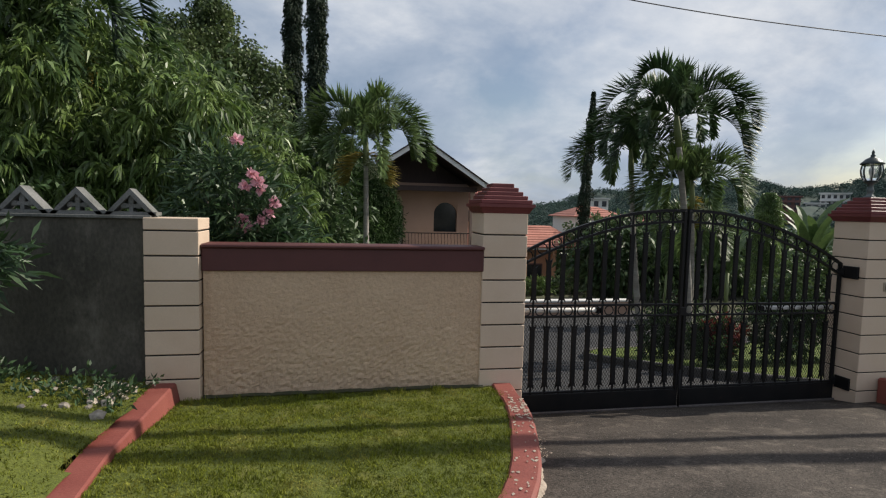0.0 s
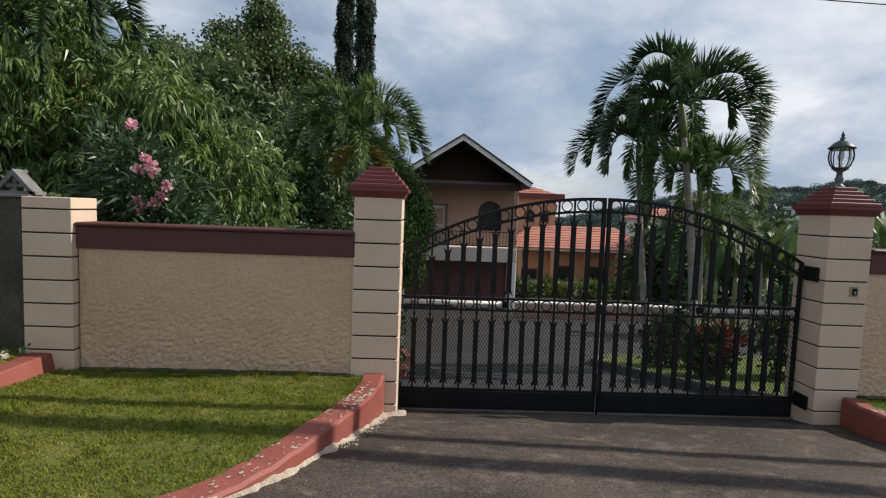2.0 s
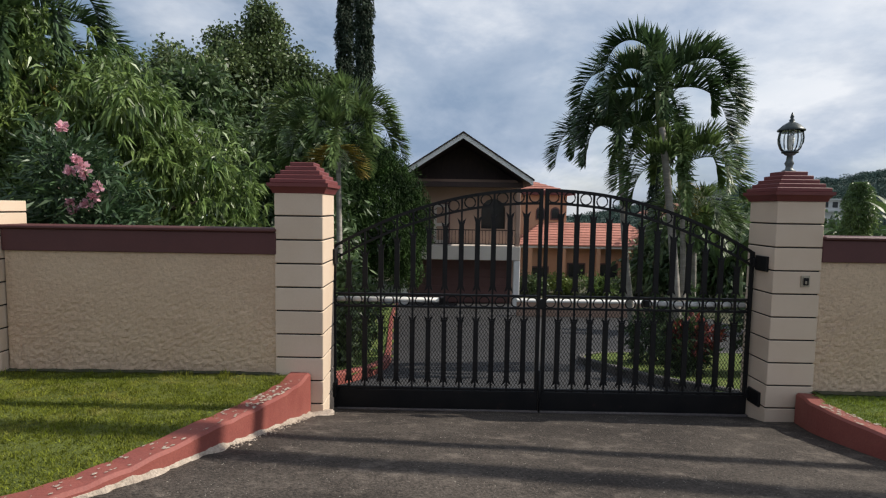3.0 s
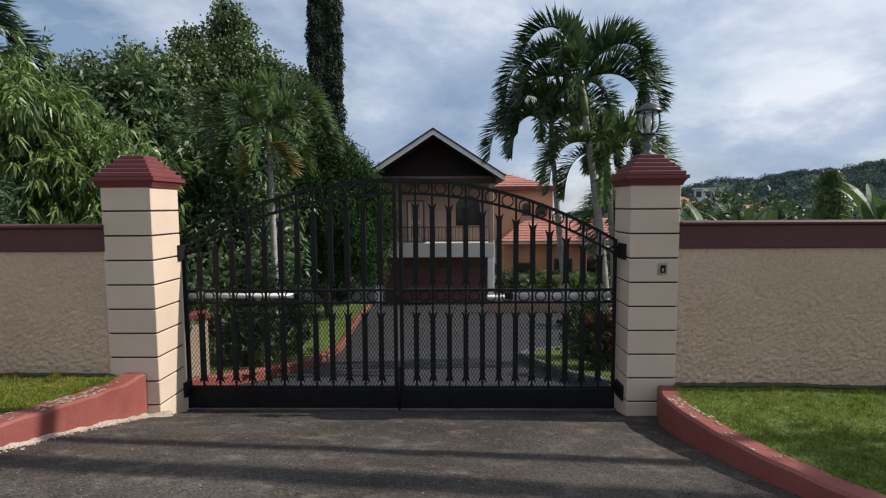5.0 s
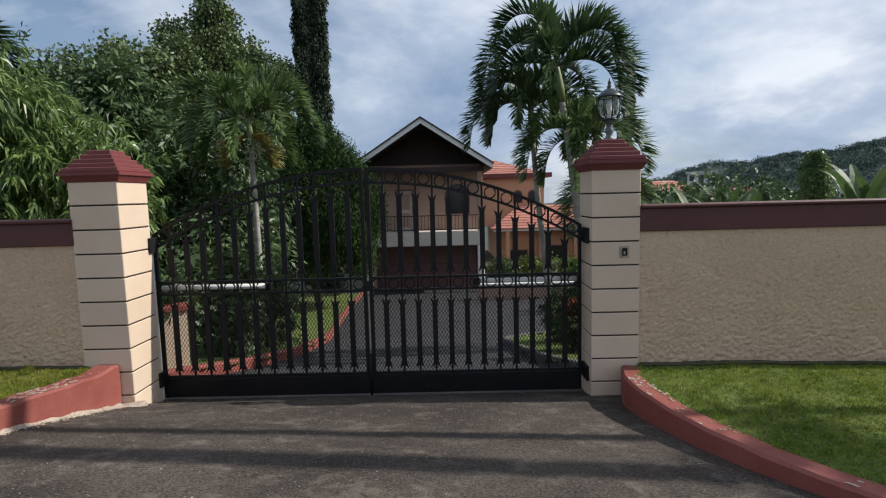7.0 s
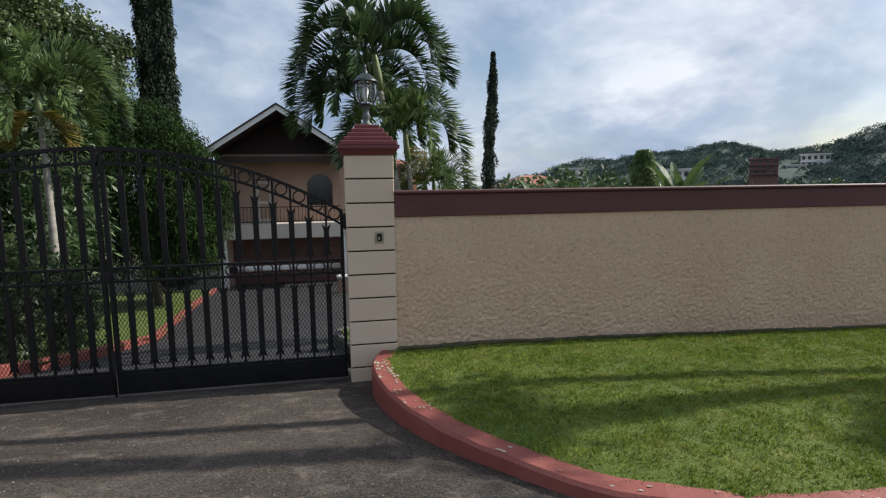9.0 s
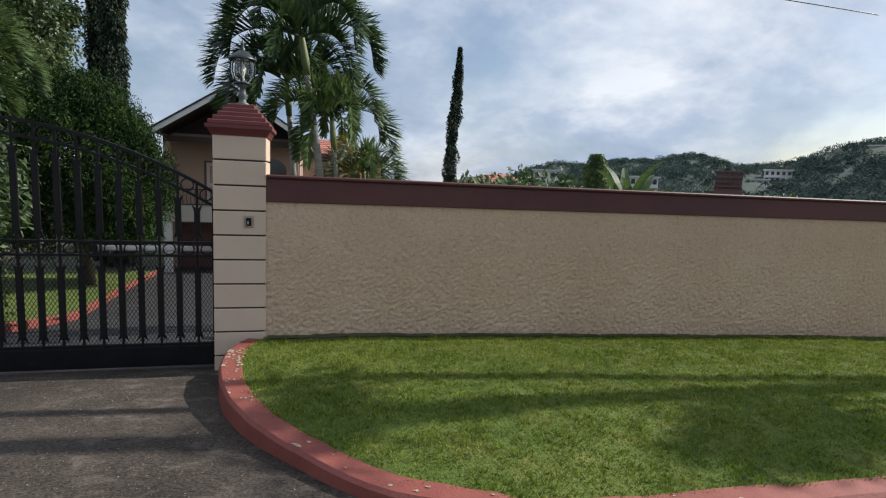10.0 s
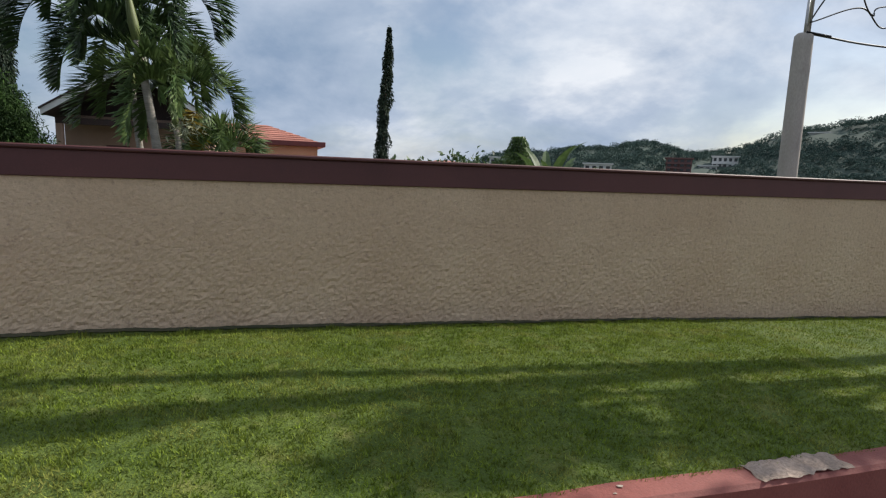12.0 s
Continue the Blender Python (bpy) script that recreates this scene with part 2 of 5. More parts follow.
    hill_white=mat("hill_house_white", (0.62, 0.62, 0.6), (0.72, 0.71, 0.69), 0.1, 0.8, bump=0),
    hill_red=mat("hill_house_red", (0.15, 0.075, 0.07), (0.20, 0.10, 0.09), 0.1, 0.8, bump=0),
    crumbled=mat("crumbled_concrete", (0.36, 0.27, 0.21), (0.48, 0.37, 0.30), 7, 0.95, fine=60, fine_amt=0.35, bump=0.8, bump_scale=35, bump_dist=0.02),
    sill_grey=mat("sill_grey", (0.10, 0.085, 0.085), (0.16, 0.14, 0.135), 3, 0.9, fine=60, fine_amt=0.4, bump=0.4, bump_scale=50),
    bed_kerb=mat("bed_kerb", (0.09, 0.085, 0.08), (0.15, 0.14, 0.13), 4, 0.95, fine=60, fine_amt=0.4, bump=0.4, bump_scale=50),
    grit=mat("grit", (0.19, 0.165, 0.14), (0.36, 0.32, 0.27), 9, 0.9, bump=0, island=0.5),
    rock=mat("rubble", (0.24, 0.20, 0.155), (0.46, 0.41, 0.35), 9, 0.9, fine=40, fine_amt=0.3, bump=0.5, bump_scale=30, random_amt=0.25),
)
M["clear"] = glass("lantern_glass", (0.95, 0.97, 0.97))


# ---- mesh helpers ----
def part(name, bm, material, parent=None, label=""):
    me = bpy.data.meshes.new(name)
    bm.to_mesh(me)
    bm.free()
    me.materials.append(material)
    ob = new(name, me)
    if parent:
        ob.parent = parent
        ob.matrix_parent_inverse = parent.matrix_world.inverted()
    if label:
        ob["label"] = label
    return ob


def mesh(name, verts, faces, material, parent=None, label="", smooth=False):
    me = bpy.data.meshes.new(name)
    me.from_pydata([tuple(v) for v in verts], [], [tuple(f) for f in faces])
    me.materials.append(material)
    if smooth:
        me.polygons.foreach_set("use_smooth", [True] * len(me.polygons))
    me.update()
    ob = new(name, me)
    if parent:
        ob.parent = parent
        ob.matrix_parent_inverse = parent.matrix_world.inverted()
    if label:
        ob["label"] = label
    return ob


def empty(name, at, label, category, group="", kind=""):
    ob = new(name)
    ob.empty_display_size = 0.1
    ob.matrix_world = pose(*at)
    bpy.context.view_layer.update()
    return tagged(ob, label, category, group, kind)


def box(bm, x0, x1, y0, y1, z0, z1, bevel=0.0):
    vs = [bm.verts.new(p) for p in ((x0, y0, z0), (x1, y0, z0), (x1, y1, z0), (x0, y1, z0), (x0, y0, z1), (x1, y0, z1), (x1, y1, z1), (x0, y1, z1))]
    fs = [bm.faces.new([vs[i] for i in f]) for f in ((3, 2, 1, 0), (4, 5, 6, 7), (0, 1, 5, 4), (1, 2, 6, 5), (2, 3, 7, 6), (3, 0, 4, 7))]
    if bevel:
        es = list({e for f in fs for e in f.edges})
        bmesh.ops.bevel(bm, geom=es, offset=bevel, segments=1, affect="EDGES")
    return bm


def boxbm(*a, **k):
    return box(bmesh.new(), *a, **k)


def frustum(bm, cx, cy, z0, z1, h0, h1):
    """A square block that tapers from half-width h0 at z0 to h1 at z1."""
    v = [bm.verts.new((cx + sx * h, cy + sy * h, z)) for h, z in ((h0, z0), (h1, z1)) for sx, sy in ((-1, -1), (1, -1), (1, 1), (-1, 1))]
    for f in ((3, 2, 1, 0), (4, 5, 6, 7), (0, 1, 5, 4), (1, 2, 6, 5), (2, 3, 7, 6), (3, 0, 4, 7)):
        bm.faces.new([v[i] for i in f])


def lathe(bm, cx, cy, profile, n=16, caps=True):
    rings = []
    for r, z in profile:
        rings.append([bm.verts.new((cx + r * math.cos(2 * math.pi * k / n), cy + r * math.sin(2 * math.pi * k / n), z)) for k in range(n)])
    for a, b in zip(rings, rings[1:]):
        for k in range(n):
            bm.faces.new((a[k], a[(k + 1) % n], b[(k + 1) % n], b[k]))
    if caps:
        bm.faces.new(rings[0][::-1])
        bm.faces.new(rings[-1])
    for f in bm.faces:
        f.smooth = True


def tube(bm, pts, radii, n=8):
    """A round rod along a line of points."""
    pts = [Vector(p) for p in pts]
    rings = []
    for i, p in enumerate(pts):
        d = (pts[min(i + 1, len(pts) - 1)] - pts[max(i - 1, 0)]).normalized()
        u = d.cross(Vector((0, 0, 1)) if abs(d.z) < 0.95 else Vector((1, 0, 0))).normalized()
        w = d.cross(u)
        r = radii[i] if isinstance(radii, (list, tuple)) else radii
        rings.append([bm.verts.new(p + r * (math.cos(2 * math.pi * k / n) * u + math.sin(2 * math.pi * k / n) * w)) for k in range(n)])
    for a, b in zip(rings, rings[1:]):
        for k in range(n):
            f = bm.faces.new((a[k], a[(k + 1) % n], b[(k + 1) % n], b[k]))
            f.smooth = True
    bm.faces.new(rings[0][::-1])
    bm.faces.new(rings[-1])


def smooth_line(pts, per=6):
    """A smooth curve through the points."""
    P = [np.array(p, float) for p in pts]
    P = [2 * P[0] - P[1]] + P + [2 * P[-1] - P[-2]]
    out = []
    for i in range(1, len(P) - 2):
        for k in range(per):
            t = k / per
            a, b, c, d = P[i - 1:i + 3]
            out.append(0.5 * (2 * b + (c - a) * t + (2 * a - 5 * b + 4 * c - d) * t * t + (3 * b - a - 3 * c + d) * t ** 3))
    out.append(P[-2])
    return out


def grid(name, xs, ys, zf, material, parent=None, keep=None, label=""):
    xs, ys = list(xs), list(ys)
    V = [(x, y, zf(x, y)) for y in ys for x in xs]
    n = len(xs)
    F = []
    for j in range(len(ys) - 1):
        for i in range(n - 1):
            if keep is None or keep(0.5 * (xs[i] + xs[i + 1]), 0.5 * (ys[j] + ys[j + 1])):
                F.append((j * n + i, j * n + i + 1, (j + 1) * n + i + 1, (j + 1) * n + i))
    return mesh(name, V, F, material, parent, label, smooth=True)


def fbm(x, y, z=0.0, o=3):
    return noise.fractal((x, y, z), 1.0, 2.0, o)


def lerp(a, b, t):
    t = min(1.0, max(0.0, t))
    return a + (b - a) * t


# ---- levels ----
def road_z(x):
    return -0.05 - 0.05 * x


def drive_z(x, y):
    if y <= 1.5:
        return road_z(x)
    if y <= 5.4:
        return lerp(road_z(x), -0.73, ((y - 1.5) / 3.9) ** 2.1)
    # a steep ramp, then the flatter garage apron
    return -0.73 - 0.205 * (min(y, 14.5) - 5.4) - 0.0685 * (min(max(y, 14.5), 27.0) - 14.5)


def lawn_left_z(x, y):
    return -0.215 + 0.10 * lerp(0, 1, (4.7 - y) / 1.5) + 0.07 * lerp(0, 1, -x / 1.4) * lerp(0, 1, (4.2 - y) / 1.0) + 0.012 * fbm(x * 1.5, y * 1.5) + 0.006 * fbm(x * 5, y * 5)


def lawn_right_z(x, y):
    back = -0.39 - 0.03 * max(0.0, x - 7.5) - 0.012 * max(0, x - 12)
    front = -0.385 - 0.010 * max(0.0, x - 7.5)
    s = min(1, max(0, (5.25 - y) / 3.1))
    return back + (front - back) * s + 0.065 * math.sin(math.pi * s) + 0.014 * fbm(x * 1.2, y * 1.2) + 0.007 * fbm(x * 5, y * 5)


def lawn_far_left_z(x, y):
    return -0.10 * lerp(1, 0, (-x - 1.4) / 0.4) * lerp(0, 1, (4.0 - y) / 0.8) - 0.075 + 0.15 * lerp(0, 1, (4.4 - y) / 1.3) + 0.13 * lerp(0, 1, (-x - 1.5) / 1.0) + 0.03 * fbm(x * 2, y * 2)


# ---- ground, road, driveway ----
def ground_z(x, y):
    if y < 27:
        z = drive_z(min(max(x, -30), 40), y) - 0.06
        if y < 1.5:
            z = road_z(min(max(x, -30), 40)) - 0.06
        return z
    d = y - 27
    return -3.49 - 0.02 * d - 10 * lerp(0, 1, (d - 30) / 90)


axis = sorted(set([-2000, -900, -400, -200, -100, -60, -40] + list(np.arange(-30, 41, 2.5)) + [60, 100, 200, 400, 900, 2000]))
ayis = sorted(set([-2000, -900, -400, -150, -60, -30, -15, -8, -4, 0, 1.5] + list(np.arange(3, 30, 1.5)) + [27, 35, 45, 57, 80, 117, 150, 220, 400, 900, 2000]))
tagged(grid("ground", axis, ayis, ground_z, M["soil"]), "dark garden soil and rough grass on a falling slope", "ground", kind="structure")
tagged(grid("inner_driveway", np.arange(-1, 14.1, 0.5), np.arange(5.75, 27.2, 0.5), lambda x, y: drive_z(x, y), M["inner_asphalt"]), "dark asphalt drive sloping down to the garage", "driveway", kind="structure")
# concrete strip under the gate
tagged(part("gate_sill", boxbm(1.78, 6.04, 5.46, 5.64, -0.80, -0.726, bevel=0.006), M["sill_grey"]), "grey concrete strip set in the asphalt under the gate", "sill", kind="structure")

KERB_L = smooth_line([(1.65, 4.92), (1.61, 4.4), (1.52, 3.95), (1.39, 3.5), (1.24, 3.05), (1.02, 2.65), (0.7, 2.33), (0.1, 2.12), (-0.6, 2.05), (-1.3, 2.0)], 6)
KERB_R = smooth_line([(6.33, 5.18), (6.22, 4.72), (6.26, 4.1), (6.45, 3.47), (6.80, 2.93), (7.29, 2.45), (8.05, 2.15), (9.2, 2.08), (11, 2.03), (13.5, 2.0), (18, 1.96)], 6)


def kerb(name, line, width, top, foot, side, label, material, rough=0.0):
    """A kerb of rectangular section along a line that is its outer edge; side: +1 when the lawn lies to the left of the line."""
    V, F = [], []
    n = len(line)
    for i, p in enumerate(line):
        d = line[min(i + 1, n - 1)] - line[max(i - 1, 0)]
        d = d / np.linalg.norm(d)
        nrm = np.array((-d[1], d[0])) * side
        q = p + nrm * width
        j = 0.006 * fbm(p[0] * 5, p[1] * 5)
        zt, zf = top(*p) + j, foot(*p) - 0.12
        V += [(p[0], p[1], zf), (p[0], p[1], zt - 0.02), (*(p + nrm * 0.02), zt), (*(q - nrm * 0.015), zt), (q[0], q[1], zt - 0.015), (q[0], q[1], zf)]
    for i in range(n - 1):
        for k in range(6):
            a, b = i * 6 + k, i * 6 + (k + 1) % 6
            F.append((a, a + 6, b + 6, b) if side < 0 else (a, b, b + 6, a + 6))
    F.append(tuple(range(6)))
    F.append(tuple(range((n - 1) * 6, n * 6))[::-1])
    return tagged(mesh(name, V, F, material), label, "kerb", kind="structure")


kerb("kerb_left", KERB_L, 0.20, lambda x, y: lawn_left_z(x, y) + 0.02, drive_z, -1, "chipped red-painted concrete kerb curving round the lawn", M["kerb_red"])
kerb("kerb_right", KERB_R, 0.17, lambda x, y: lawn_right_z(x, y + 0.08) + 0.010, drive_z, 1, "chipped red-painted concrete kerb curving round the lawn", M["kerb_red"])


def inside(poly, x, y):
    c = False
    n = len(poly)
    for i in range(n):
        (x0, y0), (x1, y1) = poly[i][:2], poly[i - 1][:2]
        if (y0 > y) != (y1 > y) and x < (x1 - x0) * (y - y0) / (y1 - y0) + x0:
            c = not c
    return c


def offset_line(line, side, w):
    out = []
    for i, p in enumerate(line):
        d = line[min(i + 1, len(line) - 1)] - line[max(i - 1, 0)]
        d = d / np.linalg.norm(d)
        out.append(p + np.array((-d[1], d[0])) * side * w)
    return out


def lawn(name, poly, zf, label, density, seed, step=0.07, back=99.0, sort=""):
    """A turf sheet over a polygon, with short blades standing in it."""
    xs = [p[0] for p in poly]
    ys = [p[1] for p in poly]
    sheet = tagged(grid(name, np.arange(min(xs) - step, max(xs) + step, step), np.arange(min(ys) - step, max(ys) + step, step), zf, M["turf" + sort], keep=lambda x, y: inside(poly, x, y)), label, "lawn", kind="structure")
    rng = np.random.default_rng(seed)
    n = int(density * (max(xs) - min(xs)) * (max(ys) - min(ys)))
    P = rng.uniform((min(xs), min(ys)), (max(xs), max(ys)), (n, 2))
    V, F = [], []
    for x, y in P:
        if y > back + 0.045 * fbm(x * 9, 3.0) or (x > 13.5 and rng.random() < 0.6) or not inside(poly, x, y):
            continue
        clump = 0.5 + 0.5 * fbm(x * 4, y * 4) + 0.55 * fbm(x * 13, y * 13, 3.0)
        h = rng.uniform(0.010, 0.028) * max(0.25, 0.5 + 1.1 * clump)
        if back - y < 0.12:
            h *= 1.0 + 2.2 * max(0.0, fbm(x * 5, 8.0))
        a = rng.uniform(0, 6.283)
        w = rng.uniform(0.003, 0.006)
        c, s = math.cos(a) * w, math.sin(a) * w
        lx, ly = rng.normal(0, 0.014, 2)
        z = zf(x, y) - 0.004
        i = len(V)
        V += [(x - c, y - s, z), (x + c, y + s, z), (x + lx, y + ly, z + h)]
        F.append((i, i + 1, i + 2))
    tagged(mesh("grass_blades", V, F, M["grass" + sort]), "short mown green lawn grass with yellowish patches", "grass", kind="stuff")
    return sheet


POLY_R = [tuple(p) for p in offset_line(KERB_R, 1, 0.13)] + [(18, 5.3), (6.52, 5.3), (6.5, 5.2)]
POLY_L = [tuple(p) for p in offset_line(KERB_L, -1, 0.15)] + [(-1.34, 2.0), (-1.42, 3.5), (-1.45, 5.0), (1.4, 5.0)]
POLY_FL = [(-1.40, 2.0), (-1.52, 3.4), (-1.57, 4.95), (-7, 4.95), (-7, 2.0)]


def paved(x, y):
    return not (inside(POLY_L, x, y) or inside(POLY_R, x, y) or inside(POLY_FL, x, y))


tagged(grid("road", np.arange(-40, 46, 0.5), [-8, -4, -2, 0, 1, 1.5, 1.7, 1.9, 2.1, 2.3], lambda x, y: drive_z(x, y) + 0.004 * fbm(x, y), M["asphalt"], keep=paved), "worn grey asphalt lane in front of the wall", "road", kind="structure")
tagged(grid("driveway", np.arange(-1.0, 8.01, 0.1), np.arange(2.3, 5.75, 0.1), lambda x, y: drive_z(x, y) + 0.008 * fbm(x * 1.3, y * 1.3), M["asphalt"], keep=paved), "worn dark asphalt driveway apron before the gate", "driveway", kind="structure")
lawn("lawn_right", POLY_R, lawn_right_z, "mown green lawn strip sloping along the boundary wall", 8000, 3, back=5.06)
lawn("lawn_left", POLY_L, lawn_left_z, "mown green lawn panel beside the driveway", 9000, 4, back=4.86, sort="_dry")
lawn("lawn_neighbour", POLY_FL, lawn_far_left_z, "patchy green lawn in front of the grey wall", 3800, 5, sort="_dry")


# bare soil along the wall foot
def soil_strip(name, x0, x1, y0, y1, zf):
    n = int((x1 - x0) / 0.05)
    V, F = [], []
    for i in range(n + 1):
        x = x0 + (x1 - x0) * i / n
        j = 0.03 * fbm(x * 5, 2.0)
        for y in (y0 + j, (y0 + y1) / 2, y1):
            V.append((x, y, zf(x, y) + 0.012 + 0.006 * fbm(x * 14, y * 14)))
    for i in range(n):
        for k in range(2):
            F.append((i * 3 + k, i * 3 + 3 + k, i * 3 + 4 + k, i * 3 + 1 + k))
    tagged(mesh(name, V, F, M["soil"]), "narrow strip of bare dark soil at the wall foot", "soil", kind="structure")


soil_strip("soil_strip_right", 6.52, 18, 5.10, 5.3, lawn_right_z)
soil_strip("soil_strip_left", -1.2, 1.36, 4.87, 5.0, lawn_left_z)


# loose grit on the apron
def grit():
    rng = np.random.default_rng(17)
    n = 16000
    X, Y = rng.uniform(1.3, 8.4, n), 1.2 + 4.2 * rng.uniform(0, 1, n)
    keep = [k for k in range(n) if not inside(POLY_R, X[k] + 0.25, Y[k]) and not inside(POLY_R, X[k], Y[k]) and not inside(POLY_L, X[k] - 0.25, Y[k])]
    V, F = [], []
    for k in keep:
        x, y = X[k], Y[k]
        s = rng.uniform(0.002, 0.0052) * (1.5 if rng.random() < 0.04 else 1)
        z = drive_z(x, y) + (0.008 * fbm(x * 1.3, y * 1.3) if y > 2.3 else 0.004 * fbm(x, y)) - 0.001
        a = rng.uniform(0, 6.28)
        i = len(V)
        for j in range(4):
            V.append((x + s * math.cos(a + 1.57 * j) * rng.uniform(0.7, 1.3), y + s * math.sin(a + 1.57 * j) * rng.uniform(0.7, 1.3), z))
        V.append((x, y, z + s * rng.uniform(0.5, 1.0)))
        for j in range(4):
            F.append((i + j, i + (j + 1) % 4, i + 4))
    tagged(mesh("loose_grit", V, F, M["grit"]), "pale loose grit scattered over the asphalt", "grit", kind="stuff")


grit()


# ---- divider kerb on the lawn ----
def divider():
    bm = bmesh.new()
    box(bm, -1.60, -1.41, 3.52, 4.90, -0.35, -0.06, bevel=0.012)
    for v in bm.verts:
        v.co.x += 0.06 * (-0.06 - v.co.z) / 0.29 * (1 if v.co.x > -1.5 else 0)
    ob = part("divider_kerb", bm, M["kerb_red"])
    tagged(ob, "flat red-painted concrete divider between two lawns", "kerb", kind="structure")
    bm = boxbm(-1.555, -1.375, 2.0, 3.52, -0.3, -0.015, bevel=0.012)
    for v in bm.verts:
        v.co.x += 0.09 * (3.5 - v.co.y)
        if v.co.z > 0:
            v.co.z += 0.04 * (3.3 - v.co.y)
    part("divider_step", bm, M["kerb_red"], ob)


divider()


# ---- boundary walls ----
def rough_panel(name, x0, x1, y, z_top, base, thick, label):
    """A roughcast wall with an uneven front face."""
    nx, nz = int((x1 - x0) / 0.015), 84
    V, F = [], []
    for j in range(nz + 1):
        for i in range(nx + 1):
            x = x0 + (x1 - x0) * i / nx
            zb = base(x)
            z = zb + (z_top - zb) * j / nz
            lower = lerp(1.45, 0.35, (z + 0.3) / 1.0)
            d = (0.004 * fbm(x * 8, z * 9, 1.3) + 0.0095 * fbm(x * 25, z * 28, 4)) * lower
            V.append((x, y + d, z))
    n = nx + 1
    for j in range(nz):
        for i in range(nx):
            F.append((j * n + i, j * n + i + 1, (j + 1) * n + i + 1, (j + 1) * n + i))
    k = len(V)
    V += [(x0, y + thick, base(x0)), (x1, y + thick, base(x1)), (x1, y + thick, z_top), (x0, y + thick, z_top)]
    F += [(k + 1, k, k + 3, k + 2), (nz * n, nz * n + nx, k + 2, k + 3), (0, nz * n, k + 3, k), (nx, k + 1, k + 2, nz * n + nx)]
    ob = mesh(name, V, F, M["render_tan"], smooth=False)
    return tagged(ob, label, "wall", kind="structure")


def coping(wall, x0, x1, y, z0, z1, thick):
    bm = boxbm(x0, x1, y - 0.025, y + thick + 0.025, z0, z1 - 0.035, bevel=0.006)
    part("band", bm, M["band_maroon"], wall, "dark maroon painted band")
    bm = boxbm(x0, x1, y - 0.055, y + thick + 0.05, z1 - 0.035, z1, bevel=0.01)
    part("coping", bm, M["band_maroon"], wall, "thin maroon coping slab")


w = rough_panel("wall_left", -1.20, 1.34, 4.95, 0.925, lambda x: -0.36, 0.2, "tan roughcast boundary wall with a maroon band")
coping(w, -1.21, 1.335, 4.95, 0.912, 1.152, 0.2)
w = rough_panel("wall_right", 6.50, 22.0, 5.22, 0.905, lambda x: lawn_right_z(x, 5.2) - 0.12, 0.2, "long tan roughcast boundary wall with a maroon band")
coping(w, 6.505, 22.0, 5.22, 0.895, 1.145, 0.2)


def neighbour_wall():
    w = tagged(part("wall_neighbour", boxbm(-9, -1.655, 4.92, 5.07, -0.2, 1.355), M["grey_wall"]), "weathered dark grey concrete wall with moss stains", "wall", kind="structure")
    part("ledge", boxbm(-9, -1.60, 4.89, 5.10, 1.358, 1.385, bevel=0.004), M["grey_block"], w, "thin grey concrete ledge")
    # pierced triangular crest blocks
    half, h = 0.205, 0.215
    for k in range(17):
        cx = -1.77 - 0.41 * k
        bm = bmesh.new()
        z0 = 1.385
        t = 0.034
        for s in (-1, 1):
            a, b = Vector((cx + s * half, 0, z0)), Vector((cx, 0, z0 + h))
            d = (b - a).normalized()
            nrm = Vector((d.z, 0, -d.x)) * (t if s < 0 else -t)
            q = [a, b + Vector((0, 0, 0.012)), b + Vector((0, 0, -t * 1.3)), a + nrm + d * 0.03]
            lo = [bm.verts.new((p.x, 4.925, p.z)) for p in q]
            hi = [bm.verts.new((p.x, 5.065, p.z)) for p in q]
            bm.faces.new(lo)
            bm.faces.new(hi[::-1])
            for i in range(4):
                bm.faces.new((lo[i], hi[i], hi[(i + 1) % 4], lo[(i + 1) % 4]))
        box(bm, cx - half, cx + half, 4.925, 5.065, z0, z0 + 0.03)
        box(bm, cx - 0.016, cx + 0.016, 4.95, 5.04, z0 + 0.03, z0 + 0.17)
        box(bm, cx - 0.065, cx + 0.065, 4.952, 5.038, z0 + 0.065, z0 + 0.095)
        for dx, dz in ((-0.06, 0.08), (0.06, 0.08), (0, 0.12)):
            box(bm, cx + dx - 0.024, cx + dx + 0.024, 4.947, 5.043, z0 + dz - 0.024, z0 + dz + 0.024, bevel=0.008)
        bmesh.ops.recalc_face_normals(bm, faces=bm.faces)
        part("crest_block", bm, M["grey_block"], w, "pierced triangular grey concrete crest block" if k == 0 else "")


neighbour_wall()


